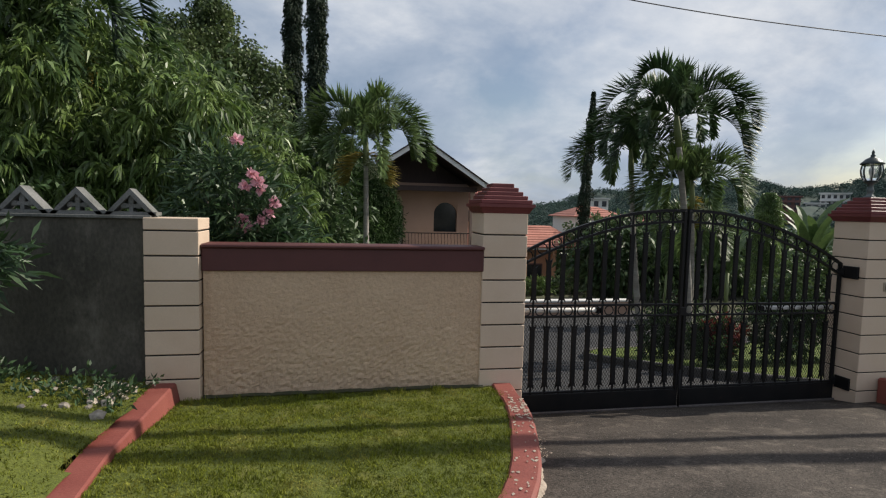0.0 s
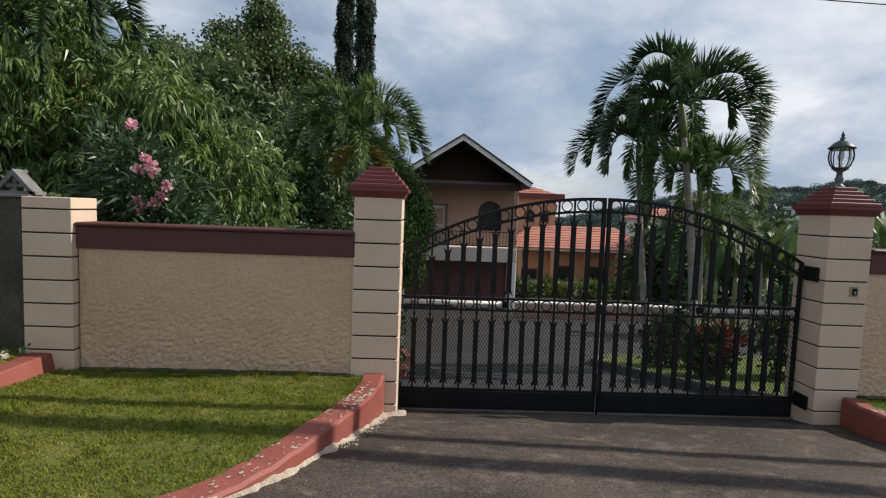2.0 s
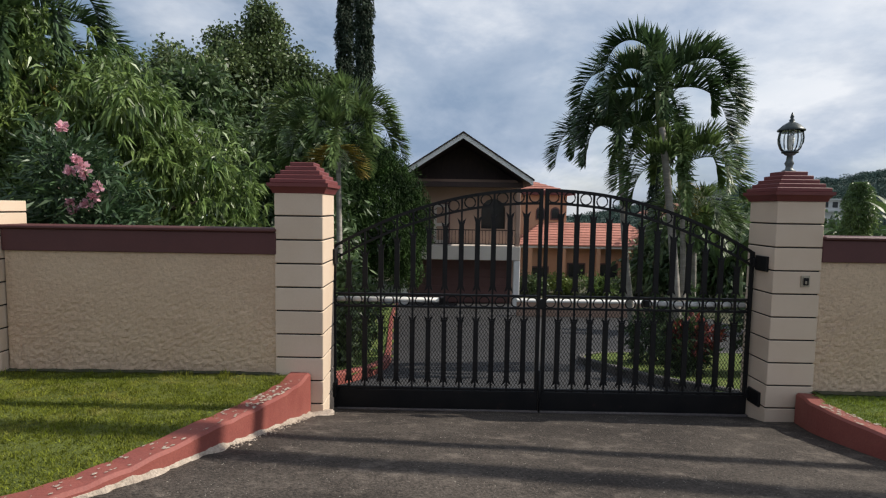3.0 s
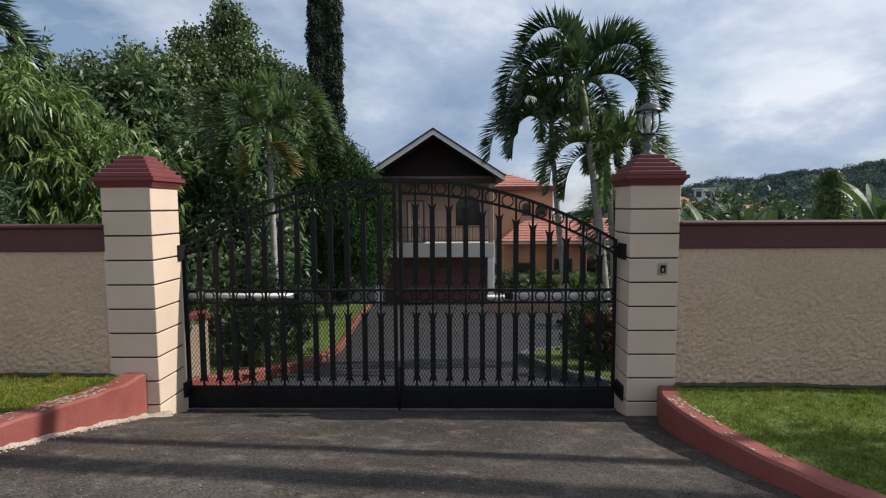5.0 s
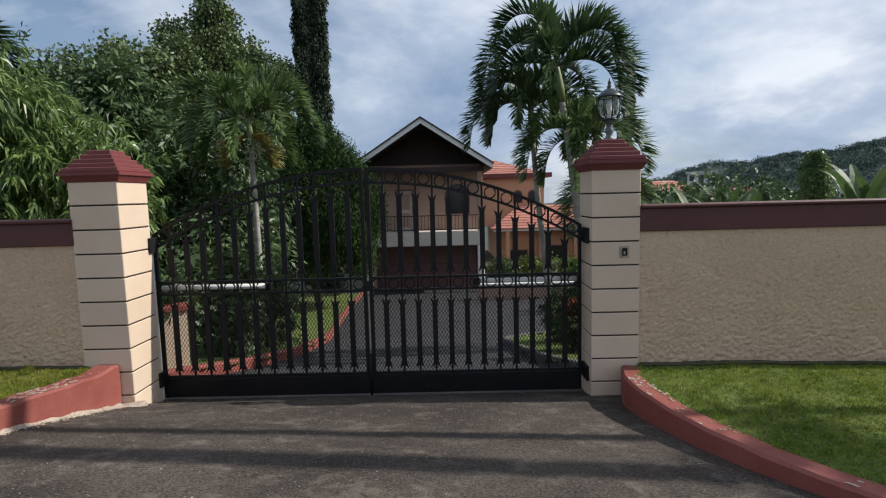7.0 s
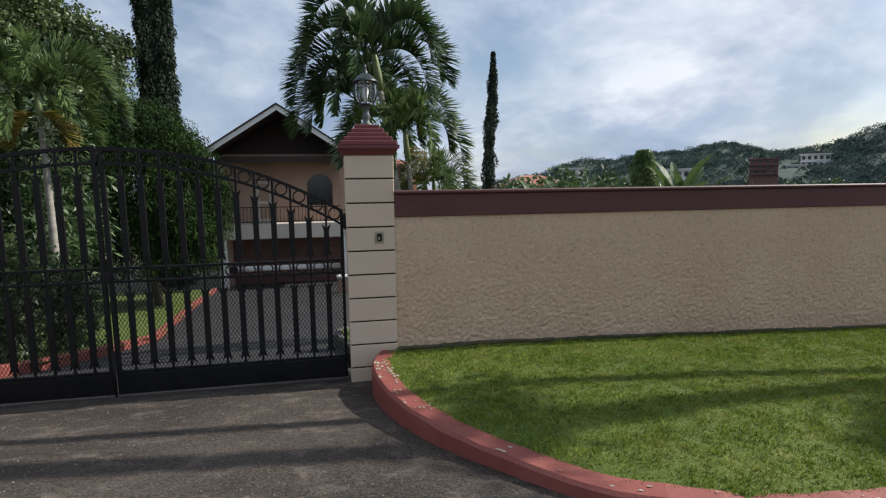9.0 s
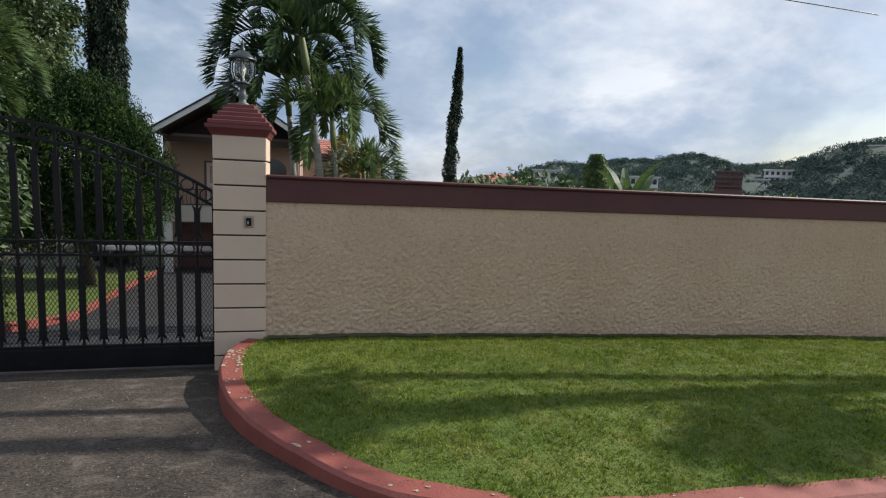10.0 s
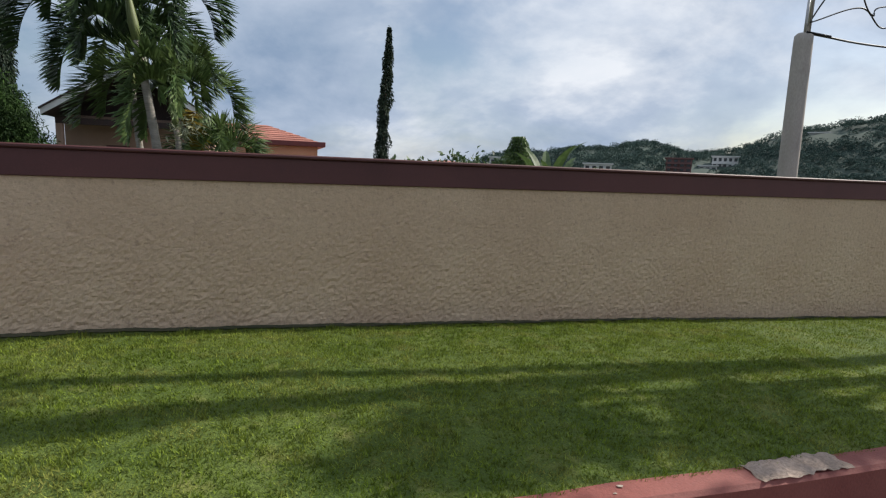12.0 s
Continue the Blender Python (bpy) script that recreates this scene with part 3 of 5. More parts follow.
# ---- pillars ----
def pillar(name, x0, x1, y0, y1, z0, z1, grooves, label, cap):
    core = part(name, boxbm(x0 + 0.012, x1 - 0.012, y0 + 0.012, y1 - 0.012, z0 - 0.1, z1 - 0.02), M["groove"])
    tagged(core, label, "pillar", "gate pillars" if cap else "", kind="structure")
    zs = [z1] + list(grooves) + [z0 - 0.1]
    g = 0.007
    for a, b in zip(zs, zs[1:]):
        top = a - (g if a != z1 else 0)
        part("block", boxbm(x0, x1, y0, y1, b + g, top, bevel=0.005), M["block_cream"], core)
    if cap:
        cx, cy, h = (x0 + x1) / 2, (y0 + y1) / 2, (x1 - x0) / 2
        bm = bmesh.new()
        frustum(bm, cx, cy, z1, z1 + 0.018, h + 0.012, h + 0.02)
        frustum(bm, cx, cy, z1 + 0.018, z1 + 0.060, h + 0.018, h + 0.044)
        frustum(bm, cx, cy, z1 + 0.060, z1 + 0.092, h + 0.054, h + 0.056)
        part("cap_base", bm, M["cap_maroon"], core, "maroon moulded cap base")
        steps = 5
        for k in range(steps):
            hh = h + 0.034 - 0.036 * k
            za = z1 + 0.092 + 0.040 * k
            part("cap_step", boxbm(cx - hh, cx + hh, cy - hh, cy + hh, za, za + 0.040, bevel=0.006), M["cap_maroon"], core, "stepped maroon cap course" if k == 0 else "")
    return core


GROOVES_L = [1.268 - 0.2195 * k for k in range(9)]
GROOVES_R = [1.259 - 0.2262 * k for k in range(9)]
pl = pillar("gate_pillar_left", 1.32, 1.765, 4.93, 5.40, -0.80, 1.475, GROOVES_L, "cream grooved block pillar with a stepped maroon cap", True)
pr = pillar("gate_pillar_right", 6.05, 6.505, 5.20, 5.66, -0.85, 1.475, GROOVES_R, "cream grooved block pillar with maroon cap and lantern", True)
pillar("end_pillar", -1.655, -1.215, 4.87, 5.25, -0.30, 1.37, [1.262 - 0.2157 * k for k in range(7)], "short cream grooved block pillar without a cap", False)
tagged(part("downpipe", boxbm(1.70, 1.745, 5.42, 5.465, -0.74, 0.82, bevel=0.01), M["white"]), "white painted post behind the gate pillar", "post")
# crumbled mortar at the foot of the pillar
bm = bmesh.new()
box(bm, 1.62, 1.84, 4.84, 4.98, -0.66, -0.565, bevel=0.015)
for v in bm.verts:
    v.co += Vector((fbm(v.co.x * 9, v.co.y * 9, 1), fbm(v.co.x * 9, v.co.y * 9, 5), fbm(v.co.x * 9, v.co.y * 9, 9))) * 0.03
tagged(part("mortar_patch", bm, M["broken"]), "crumbled pale concrete patch at the pillar foot", "rubble")


# ---- lantern ----
def lantern():
    cx, cy, z = 6.278, 5.43, 1.765
    th = empty("pillar_lantern", (cx, cy, z), "dark metal globe lantern with clear glass on the pillar", "lantern")
    bm = bmesh.new()
    lathe(bm, cx, cy, [(0.062, z), (0.062, z + 0.015), (0.035, z + 0.03), (0.03, z + 0.06), (0.043, z + 0.085), (0.03, z + 0.115), (0.026, z + 0.16), (0.05, z + 0.175), (0.055, z + 0.185)])
    part("stem", bm, M["stem"], th, "pale weathered metal stem")
    bm = bmesh.new()
    prof = [(0.058, z + 0.20), (0.085, z + 0.235), (0.102, z + 0.285), (0.106, z + 0.33), (0.098, z + 0.385), (0.088, z + 0.41)]
    lathe(bm, cx, cy, prof + [(r - 0.004, h) for r, h in prof[::-1]] + prof[:1], 24, caps=False)
    gl = part("globe", bm, M["clear"], th, "clear glass globe")
    gl.visible_shadow = False
    for k in range(8):
        bm = bmesh.new()
        a = 2 * math.pi * k / 8
        tube(bm, [(cx + (r + 0.004) * math.cos(a), cy + (r + 0.004) * math.sin(a), h) for r, h in prof], 0.0065, 5)
        part("rib", bm, M["lantern"], th)
    bm = bmesh.new()
    lathe(bm, cx, cy, [(0.055, z + 0.183), (0.075, z + 0.19), (0.075, z + 0.205), (0.06, z + 0.21)])
    part("cup", bm, M["lantern"], th)
    bm = bmesh.new()
    lathe(bm, cx, cy, [(0.09, z + 0.405), (0.122, z + 0.402), (0.124, z + 0.412), (0.10, z + 0.435), (0.075, z + 0.462), (0.042, z + 0.482), (0.022, z + 0.495), (0.026, z + 0.51), (0.012, z + 0.525), (0.018, z + 0.54), (0.004, z + 0.585)])
    part("roof", bm, M["lantern"], th, "dark metal lantern roof with a finial")
    bm = bmesh.new()
    lathe(bm, cx, cy, [(0.015, z + 0.21), (0.017, z + 0.27), (0.03, z + 0.30), (0.033, z + 0.335), (0.02, z + 0.365), (0.006, z + 0.375)], 10)
    part("bulb", bm, M["white"], th, "white unlit bulb")


lantern()


# ---- bell on the right pillar ----
def bell():
    th = empty("door_bell", (6.355, 5.2, 0.71), "small square gate bell in a pale worn frame", "door bell")
    part("plate", boxbm(6.312, 6.398, 5.186, 5.204, 0.655, 0.765, bevel=0.004), M["brass"], th, "pale worn frame")
    part("button_box", boxbm(6.332, 6.378, 5.172, 5.188, 0.672, 0.745, bevel=0.004), M["iron"], th, "dark brown push plate")
    part("button", boxbm(6.340, 6.358, 5.166, 5.174, 0.685, 0.715, bevel=0.003), M["brass"], th)


bell()


# ---- gate ----
def arc_z(x):
    return 1.555 - 0.60 * (abs(x - 3.88) / 2.13) ** 2.1


def gate():
    y = 5.5
    th = empty("driveway_gate", (3.88, y, -0.73), "closed black wrought-iron double gate with an arched top", "gate")
    zt, zb, zm, zl = -0.53, -0.735, 0.47, 0.345
    for side in (-1, 1):
        xe = 1.735 if side < 0 else 6.025        # hinge edge
        xm = 3.88 + side * 0.012
        lo, hi = sorted((xe, xm))
        n = 24
        leaf = part("gate_leaf", boxbm(lo, hi, y - 0.02, y + 0.02, zb, zt, bevel=0.004), M["iron"], th, "black sheet-metal kick plate and frame")
        sw = 0.03
        part("stile", boxbm(min(xe, xe + sw * -side), max(xe, xe + sw * -side), y - 0.022, y + 0.022, zt, arc_z(xe) + 0.01, bevel=0.003), M["iron"], leaf)
        part("stile", boxbm(min(xm, xm + 0.036 * side), max(xm, xm + 0.036 * side), y - 0.024, y + 0.024, zt, arc_z(xm) - 0.004, bevel=0.003), M["iron"], leaf)
        for z in (zm, zl):
            part("rail", boxbm(lo + 0.03, hi - 0.03, y - 0.016, y + 0.016, z - 0.011, z + 0.011, bevel=0.003), M["iron"], leaf)
        part("rail", boxbm(lo + 0.03, hi - 0.03, y - 0.016, y + 0.016, zt + 0.006, zt + 0.028, bevel=0.003), M["iron"], leaf)
        for drop, r in ((0.0, 0.016), (0.132, 0.013)):
            bm = bmesh.new()
            xs = [lo + (hi - lo) * k / n for k in range(n + 1)]
            V = []
            for x in xs:
                z = arc_z(x) - drop
                V.append([bm.verts.new((x, yy, zz)) for yy, zz in ((y - 0.02, z - r), (y + 0.02, z - r), (y + 0.02, z + r), (y - 0.02, z + r))])
            for a, b in zip(V, V[1:]):
                for k in range(4):
                    bm.faces.new((a[k], b[k], b[(k + 1) % 4], a[(k + 1) % 4]))
            bm.faces.new(V[0])
            bm.faces.new(V[-1][::-1])
            bmesh.ops.recalc_face_normals(bm, faces=bm.faces)
            part("arched_rail", bm, M["iron"], leaf)
        # pickets
        count = 13
        pitch = (hi - lo) / count
        xs = [xm + side * pitch * k for k in range(1, count)]
        for x in xs:
            ztop = arc_z(x) - 0.01
            bm = boxbm(x - 0.010, x + 0.010, y - 0.008, y + 0.008, zt, ztop)
            part("picket", bm, M["iron"], leaf)
            for a, b in ((zm + 0.075, ztop - 0.24), (zt + 0.10, zl - 0.13)):
                if b - a > 0.12:
                    bm = boxbm(x - 0.025, x + 0.025, y - 0.014, y + 0.014, a, b)
                    # fish-tail ends
                    for zz, s in ((a, -1), (b, 1)):
                        for q in (-1, 1):
                            pts = [(x + q * 0.012, zz - s * 0.015), (x + q * 0.025, zz - s * 0.03), (x + q * 0.046, zz + s * 0.045), (x + q * 0.034, zz + s * 0.030), (x + q * 0.012, zz + s * 0.012)]
                            f = [bm.verts.new((px, y - 0.006, pz)) for px, pz in pts]
                            g = [bm.verts.new((px, y + 0.006, pz)) for px, pz in pts]
                            bm.faces.new(f)
                            bm.faces.new(g[::-1])
                            for i in range(5):
                                bm.faces.new((f[i], g[i], g[(i + 1) % 5], f[(i + 1) % 5]))
                    bmesh.ops.recalc_face_normals(bm, faces=bm.faces)
                    part("picket_sleeve", bm, M["iron"], leaf)
        # rings between the rails
        edges = [xm] + xs + [xe]
        for a, b in zip(edges, edges[1:]):
            c = (a + b) / 2
            for z, r in ((arc_z(c) - 0.066, 0.055), ((zm + zl) / 2, 0.052)):
                bm = bmesh.new()
                pts = [(c + r * math.cos(t), y, z + r * math.sin(t)) for t in np.linspace(0, 2 * math.pi, 17)]
                tube(bm, pts, 0.0075, 5)
                part("ring", bm, M["iron"], leaf)
        # expanded metal mesh behind the lower half
        V, F = [], []
        W, H = 0.034, 0.056
        x = lo - 1.2
        while x < hi + 1.2:
            for s in (-1, 1):
                x0, z0, x1, z1 = x, zt, x + s * (zl - zt) * W / H, zl
                if s < 0:
                    x0, x1 = x0 + 0.0, x1
                # trim to the leaf
                t0, t1 = 0.0, 1.0
                dx = x1 - x0
                for lim, sg in ((lo, 1), (hi, -1)):
                    ta = (lim - x0) / dx
                    if dx * sg > 0:
                        t0 = max(t0, ta)
                    else:
                        t1 = min(t1, ta)
                if t1 - t0 > 0.02:
                    xa, za, xb, zb2 = x0 + dx * t0, z0 + (z1 - z0) * t0, x0 + dx * t1, z0 + (z1 - z0) * t1
                    e = 0.0030
                    i = len(V)
                    for px, pz in ((xa, za), (xb, zb2)):
                        V += [(px - e, y + 0.022, pz), (px, y + 0.019, pz), (px + e, y + 0.022, pz), (px, y + 0.025, pz)]
                    for k in range(4):
                        F.append((i + k, i + (k + 1) % 4, i + 4 + (k + 1) % 4, i + 4 + k))
            x += W
        mesh("expanded_mesh", V, F, M["iron_mesh"], leaf, "diamond expanded metal mesh")
        # opener arm behind the leaf
        bm = bmesh.new()
        xa, xb = (1.72, 2.86) if side < 0 else (4.97, 5.99)
        tube(bm, [(xa, y + 0.055, 0.405), (xb, y + 0.055, 0.405)], 0.026, 10)
        part("opener_arm", bm, M["white"], leaf, "white tubular gate opener arm")
        inner = xb if side < 0 else xa
        part("arm_bracket", boxbm(inner - 0.03, inner + 0.03, y + 0.015, y + 0.075, 0.37, 0.44, bevel=0.005), M["iron"], leaf)
        # hinges
        for z in (0.86, -0.50):
            hx = 1.70 if side < 0 else 6.06
            a, b = (hx - 0.015, hx + 0.06) if side < 0 else (hx - 0.06, hx + 0.015)
            pa, pb = (1.763, 1.79) if side < 0 else (6.025, 6.052)
            part("hinge_plate", boxbm(pa, pb, y - (0.16 if side < 0 else 0.22), y - 0.02, z - 0.075, z + 0.075, bevel=0.005), M["iron"], leaf)
            part("hinge", boxbm(a, b, y - 0.05, y + 0.03, z - 0.045, z + 0.045, bevel=0.006), M["iron"], leaf, "black box hinge")
    bm = bmesh.new()
    tube(bm, [(3.88, y - 0.03, -0.30), (3.88, y - 0.03, -0.80)], 0.014, 8)
    part("drop_bolt", bm, M["iron"], th)
    bm = boxbm(3.84, 3.92, y - 0.03, y + 0.03, 0.34, 0.44, bevel=0.006)
    part("lock_case", bm, M["iron"], th)


gate()


# ---- plants ----
def leaves(name, P, D, length, width, material, parent, label="", rng=None, droop=0.0):
    """Leaves as folded rhombs: P base points, D directions; lengths and widths may vary by leaf."""
    n = len(P)
    D = D / np.linalg.norm(D, axis=1, keepdims=True)
    up = rng.normal(0, 1, (n, 3))
    side = np.cross(D, up)
    side /= np.linalg.norm(side, axis=1, keepdims=True) + 1e-9
    nrm = np.cross(side, D)
    L = length * rng.uniform(0.7, 1.25, (n, 1))
    Wd = width * rng.uniform(0.75, 1.2, (n, 1))
    mid = P + D * L * 0.45
    tip = P + D * L + np.array((0, 0, -1.0)) * L * droop
    a, b = mid + side * Wd / 2 + nrm * Wd * 0.18, mid - side * Wd / 2 + nrm * Wd * 0.18
    V = np.stack([P, a, tip, b], 1).reshape(-1, 3)
    F = np.arange(4 * n).reshape(n, 4)
    me = bpy.data.meshes.new(name)
    me.vertices.add(4 * n)
    me.vertices.foreach_set("co", V.astype(np.float32).ravel())
    me.loops.add(4 * n)
    me.loops.foreach_set("vertex_index", F.astype(np.int32).ravel())
    me.polygons.add(n)
    me.polygons.foreach_set("loop_start", np.arange(0, 4 * n, 4, dtype=np.int32))
    me.update(calc_edges=True)
    me.materials.append(material)
    ob = new(name, me)
    ob.parent = parent
    ob.matrix_parent_inverse = parent.matrix_world.inverted()
    if label:
        ob["label"] = label
    return ob


def clump_points(blobs, n_clumps, per, rng, spread, shell=0.55, droop=0.4, outward=0.7):
    """Leaf bases and directions: sprays set near the skin of several ellipsoids."""
    vol = np.array([b[3] * b[4] * b[5] for b in blobs]) ** 0.67
    pick = rng.choice(len(blobs), n_clumps, p=vol / vol.sum())
    B = np.array(blobs)[pick]
    u = rng.normal(0, 1, (n_clumps, 3))
    u /= np.linalg.norm(u, axis=1, keepdims=True)
    r = rng.uniform(shell, 1.0, (n_clumps, 1)) ** 0.7
    r *= 1 + 0.16 * np.sin(u[:, :1] * 7 + B[:, :1] * 3) * np.cos(u[:, 1:2] * 6 + B[:, 1:2]) + 0.13 * rng.normal(0, 1, (n_clumps, 1))
    C = B[:, :3] + u * r * B[:, 3:]
    out = u * outward + rng.normal(0, 0.35, (n_clumps, 3))
    C = np.repeat(C, per, 0) + rng.normal(0, spread, (n_clumps * per, 3))
    D = np.repeat(out, per, 0) + rng.normal(0, 0.55, (n_clumps * per, 3))
    D[:, 2] -= droop
    return C, D


def limbs(th, base, targets, r0, rng, material, name="trunk", fork=0.45):
    """A trunk from base that forks to the targets, as one mesh."""
    bm = bmesh.new()
    base = Vector(base)
    mean = sum((Vector(t) for t in targets), Vector()) / len(targets)
    f = base.lerp(mean, fork)
    mid = base.lerp(f, 0.5) + Vector((rng.normal(0, 0.08), rng.normal(0, 0.08), 0))
    tube(bm, [base, mid, f], [r0, r0 * 0.85, r0 * 0.72], 9)
    for t in targets:
        t = Vector(t)
        a = f.lerp(t, 0.4) + Vector((rng.normal(0, 0.12), rng.normal(0, 0.12), 0.15))
        b = f.lerp(t, 0.75) + Vector((rng.normal(0, 0.12), rng.normal(0, 0.12), 0.1))
        tube(bm, [f - Vector((0, 0, r0 * 0.5)), a, b, t], [r0 * 0.5, r0 * 0.36, r0 * 0.22, r0 * 0.07], 7)
    return part(name, bm, material, th)


def tree(name, base, blobs, n_clumps, per, leaf, width, material, label, category="tree", seed=1, spread=0.12, droop=0.4, shell=0.55, r0=0.18, extra=None, leaf_droop=0.15, tufts=0):
    rng = np.random.default_rng(seed)
    core = blobs
    blobs = list(blobs)
    for _ in range(tufts):
        b = core[int(rng.integers(len(core)))]
        u = rng.normal(0, 1, 3)
        u[2] = abs(u[2]) * 0.8
        u /= np.linalg.norm(u)
        s = rng.uniform(0.16, 0.34) * b[3]
        blobs.append((b[0] + u[0] * b[3], b[1] + u[1] * b[4], b[2] + u[2] * b[5], s, s, s * rng.uniform(0.8, 1.3)))
    th = empty(name, base, label, category)
    limbs(th, base, [b[:3] for b in core], r0, rng, M["bark"])
    C, D = clump_points(blobs, n_clumps, per, rng, spread, shell, droop)
    leaves("crown", C, D, leaf, width, material, th, rng=rng, droop=leaf_droop)
    if extra:
        m2, k, lab = extra
        C, D = clump_points(blobs, k, per, rng, spread, 0.92, droop)
        leaves("young_leaves", C, D, leaf, width, m2, th, lab, rng=rng, droop=leaf_droop)
    return th


def palm(name, base, lean, top, frond_len, n_fronds, seed, label, radius=0.075, leaflet=0.42, dry=3, category="palm", group="", shaft=0.7, sag=1.0, turn=0.0, stalk=False, bend=(0.05, 0.85), rise=(1.35, 1.5), leaf="palm_leaf"):
    """A feather palm: ringed trunk, green crownshaft, arching fronds each with hanging leaflets."""
    rng = np.random.default_rng(seed)
    th = empty(name, base, label, category, group)
    b, t = Vector(base), Vector(top)
    pts, rad = [], []
    for k in range(25):
        s = k / 24
        p = b.lerp(t, s) + Vector(lean) * math.sin(math.pi * s)
        pts.append(p)
        rad.append(radius * (1.35 - 0.55 * s) * (1.0 + (0.05 if k % 2 else 0)))
    bm = bmesh.new()
    tube(bm, pts, rad, 10)
    part("trunk", bm, M["palm_bark"], th, "pale ringed palm trunk")
    d = (pts[-1] - pts[-2]).normalized()
    bm = bmesh.new()
    tube(bm, [t - d * 0.05, t + d * shaft * 0.3, t + d * shaft * 0.7, t + d * shaft], [radius * 0.95, radius * 1.15, radius * 0.85, radius * 0.45], 10)
    part("crownshaft", bm, M["palm_shaft"], th, "smooth green crownshaft")
    head = t + d * shaft * 0.85
    for k in range(n_fronds + dry):
        is_dry = k >= n_fronds
        az = k * 2.39996 + turn + rng.uniform(-0.2, 0.2)
        el = rng.uniform(-0.9, -0.6) if is_dry else rise[0] - rise[1] * (k / n_fronds) ** 0.9 + rng.uniform(-0.1, 0.1)
        L = frond_len * (0.42 if is_dry else rng.uniform(0.88, 1.1))
        p = np.array(head) - (np.array((0, 0, 0.45 * shaft)) if is_dry else 0)
        h = np.array((math.cos(az), math.sin(az), 0.0))
        n = 30
        line, ang = [p], el
        low = -1.5 * sag
        for i in range(n):
            u = min(1.0, max(0.0, ((i + 0.5) / n - bend[0]) / (bend[1] - bend[0])))
            ang = el + (low - el) * u * u * (3 - 2 * u)
            p = p + (h * math.cos(ang) + np.array((0, 0, math.sin(ang)))) * L / n
            line.append(p)
        line = np.array(line)
        side = np.cross(h, (0, 0, 1.0))
        V, F = [], []
        # rachis
        for i in range(n):
            w0, w1 = 0.018 * (1 - i / n) + 0.003, 0.018 * (1 - (i + 1) / n) + 0.003
            j = len(V)
            V += [line[i] - side * w0, line[i] + side * w0, line[i + 1] + side * w1, line[i + 1] - side * w1, line[i] - np.array((0, 0, w0)), line[i + 1] - np.array((0, 0, w1))]
            F += [(j, j + 1, j + 2, j + 3), (j, j + 3, j + 5, j + 4), (j + 1, j + 4, j + 5, j + 2)]
        m = 50 if is_dry else int(46 * frond_len)
        for i in range(m):
            s = 0.10 + 0.90 * i / m
            q = s * n
            i0 = min(int(q), n - 1)
            p0 = line[i0] + (line[i0 + 1] - line[i0]) * (q - i0)
            tan = line[i0 + 1] - line[i0]
            tan = tan / np.linalg.norm(tan)
            nrm = np.cross(side, tan)
            if nrm[2] < 0 and abs(tan[2]) < 0.9:
                nrm = -nrm
            ll = leaflet * (math.sin(math.pi * (0.15 + 0.8 * s)) ** 0.6) * rng.uniform(0.8, 1.1)
            for sg in (-1, 1):
                dirv = side * sg * rng.uniform(0.08, 0.5) + tan * rng.uniform(0.4, 0.68) + nrm * rng.uniform(0.45, 1.0)
                dirv /= np.linalg.norm(dirv)
                wv = np.cross(dirv, nrm)
                wv /= np.linalg.norm(wv) + 1e-9
                wv *= 0.5 * 0.040 * (frond_len / 1.7) ** 0.6
                a = p0
                b2 = p0 + dirv * ll * 0.5 + np.array((0, 0, -0.06 * ll))
                c = p0 + dirv * ll * 0.95 + np.array((0, 0, -rng.uniform(0.05, 0.3) * ll))
                j = len(V)
                V += [a - wv * 0.5, a + wv * 0.5, b2 + wv, b2 - wv, c]
                F += [(j, j + 1, j + 2, j + 3), (j + 3, j + 2, j + 4)]
        mesh("frond", V, F, M["palm_dry"] if is_dry else M[leaf], th, "dry yellow-brown hanging frond" if is_dry else "")
    if stalk:
        c = np.array(t) + np.array((0.16, -0.05, -0.05))
        n = 200
        P = c + rng.normal(0, 1, (n, 3)) * np.array((0.13, 0.13, 0.10))
        leaves("flower_spray", P, rng.normal(0, 1, (n, 3)) + np.array((0, 0, -0.4)), 0.13, 0.02, M["flower_stalk"], th, "pale branching flower spray", rng=rng)["kind"] = "stuff"
    return th


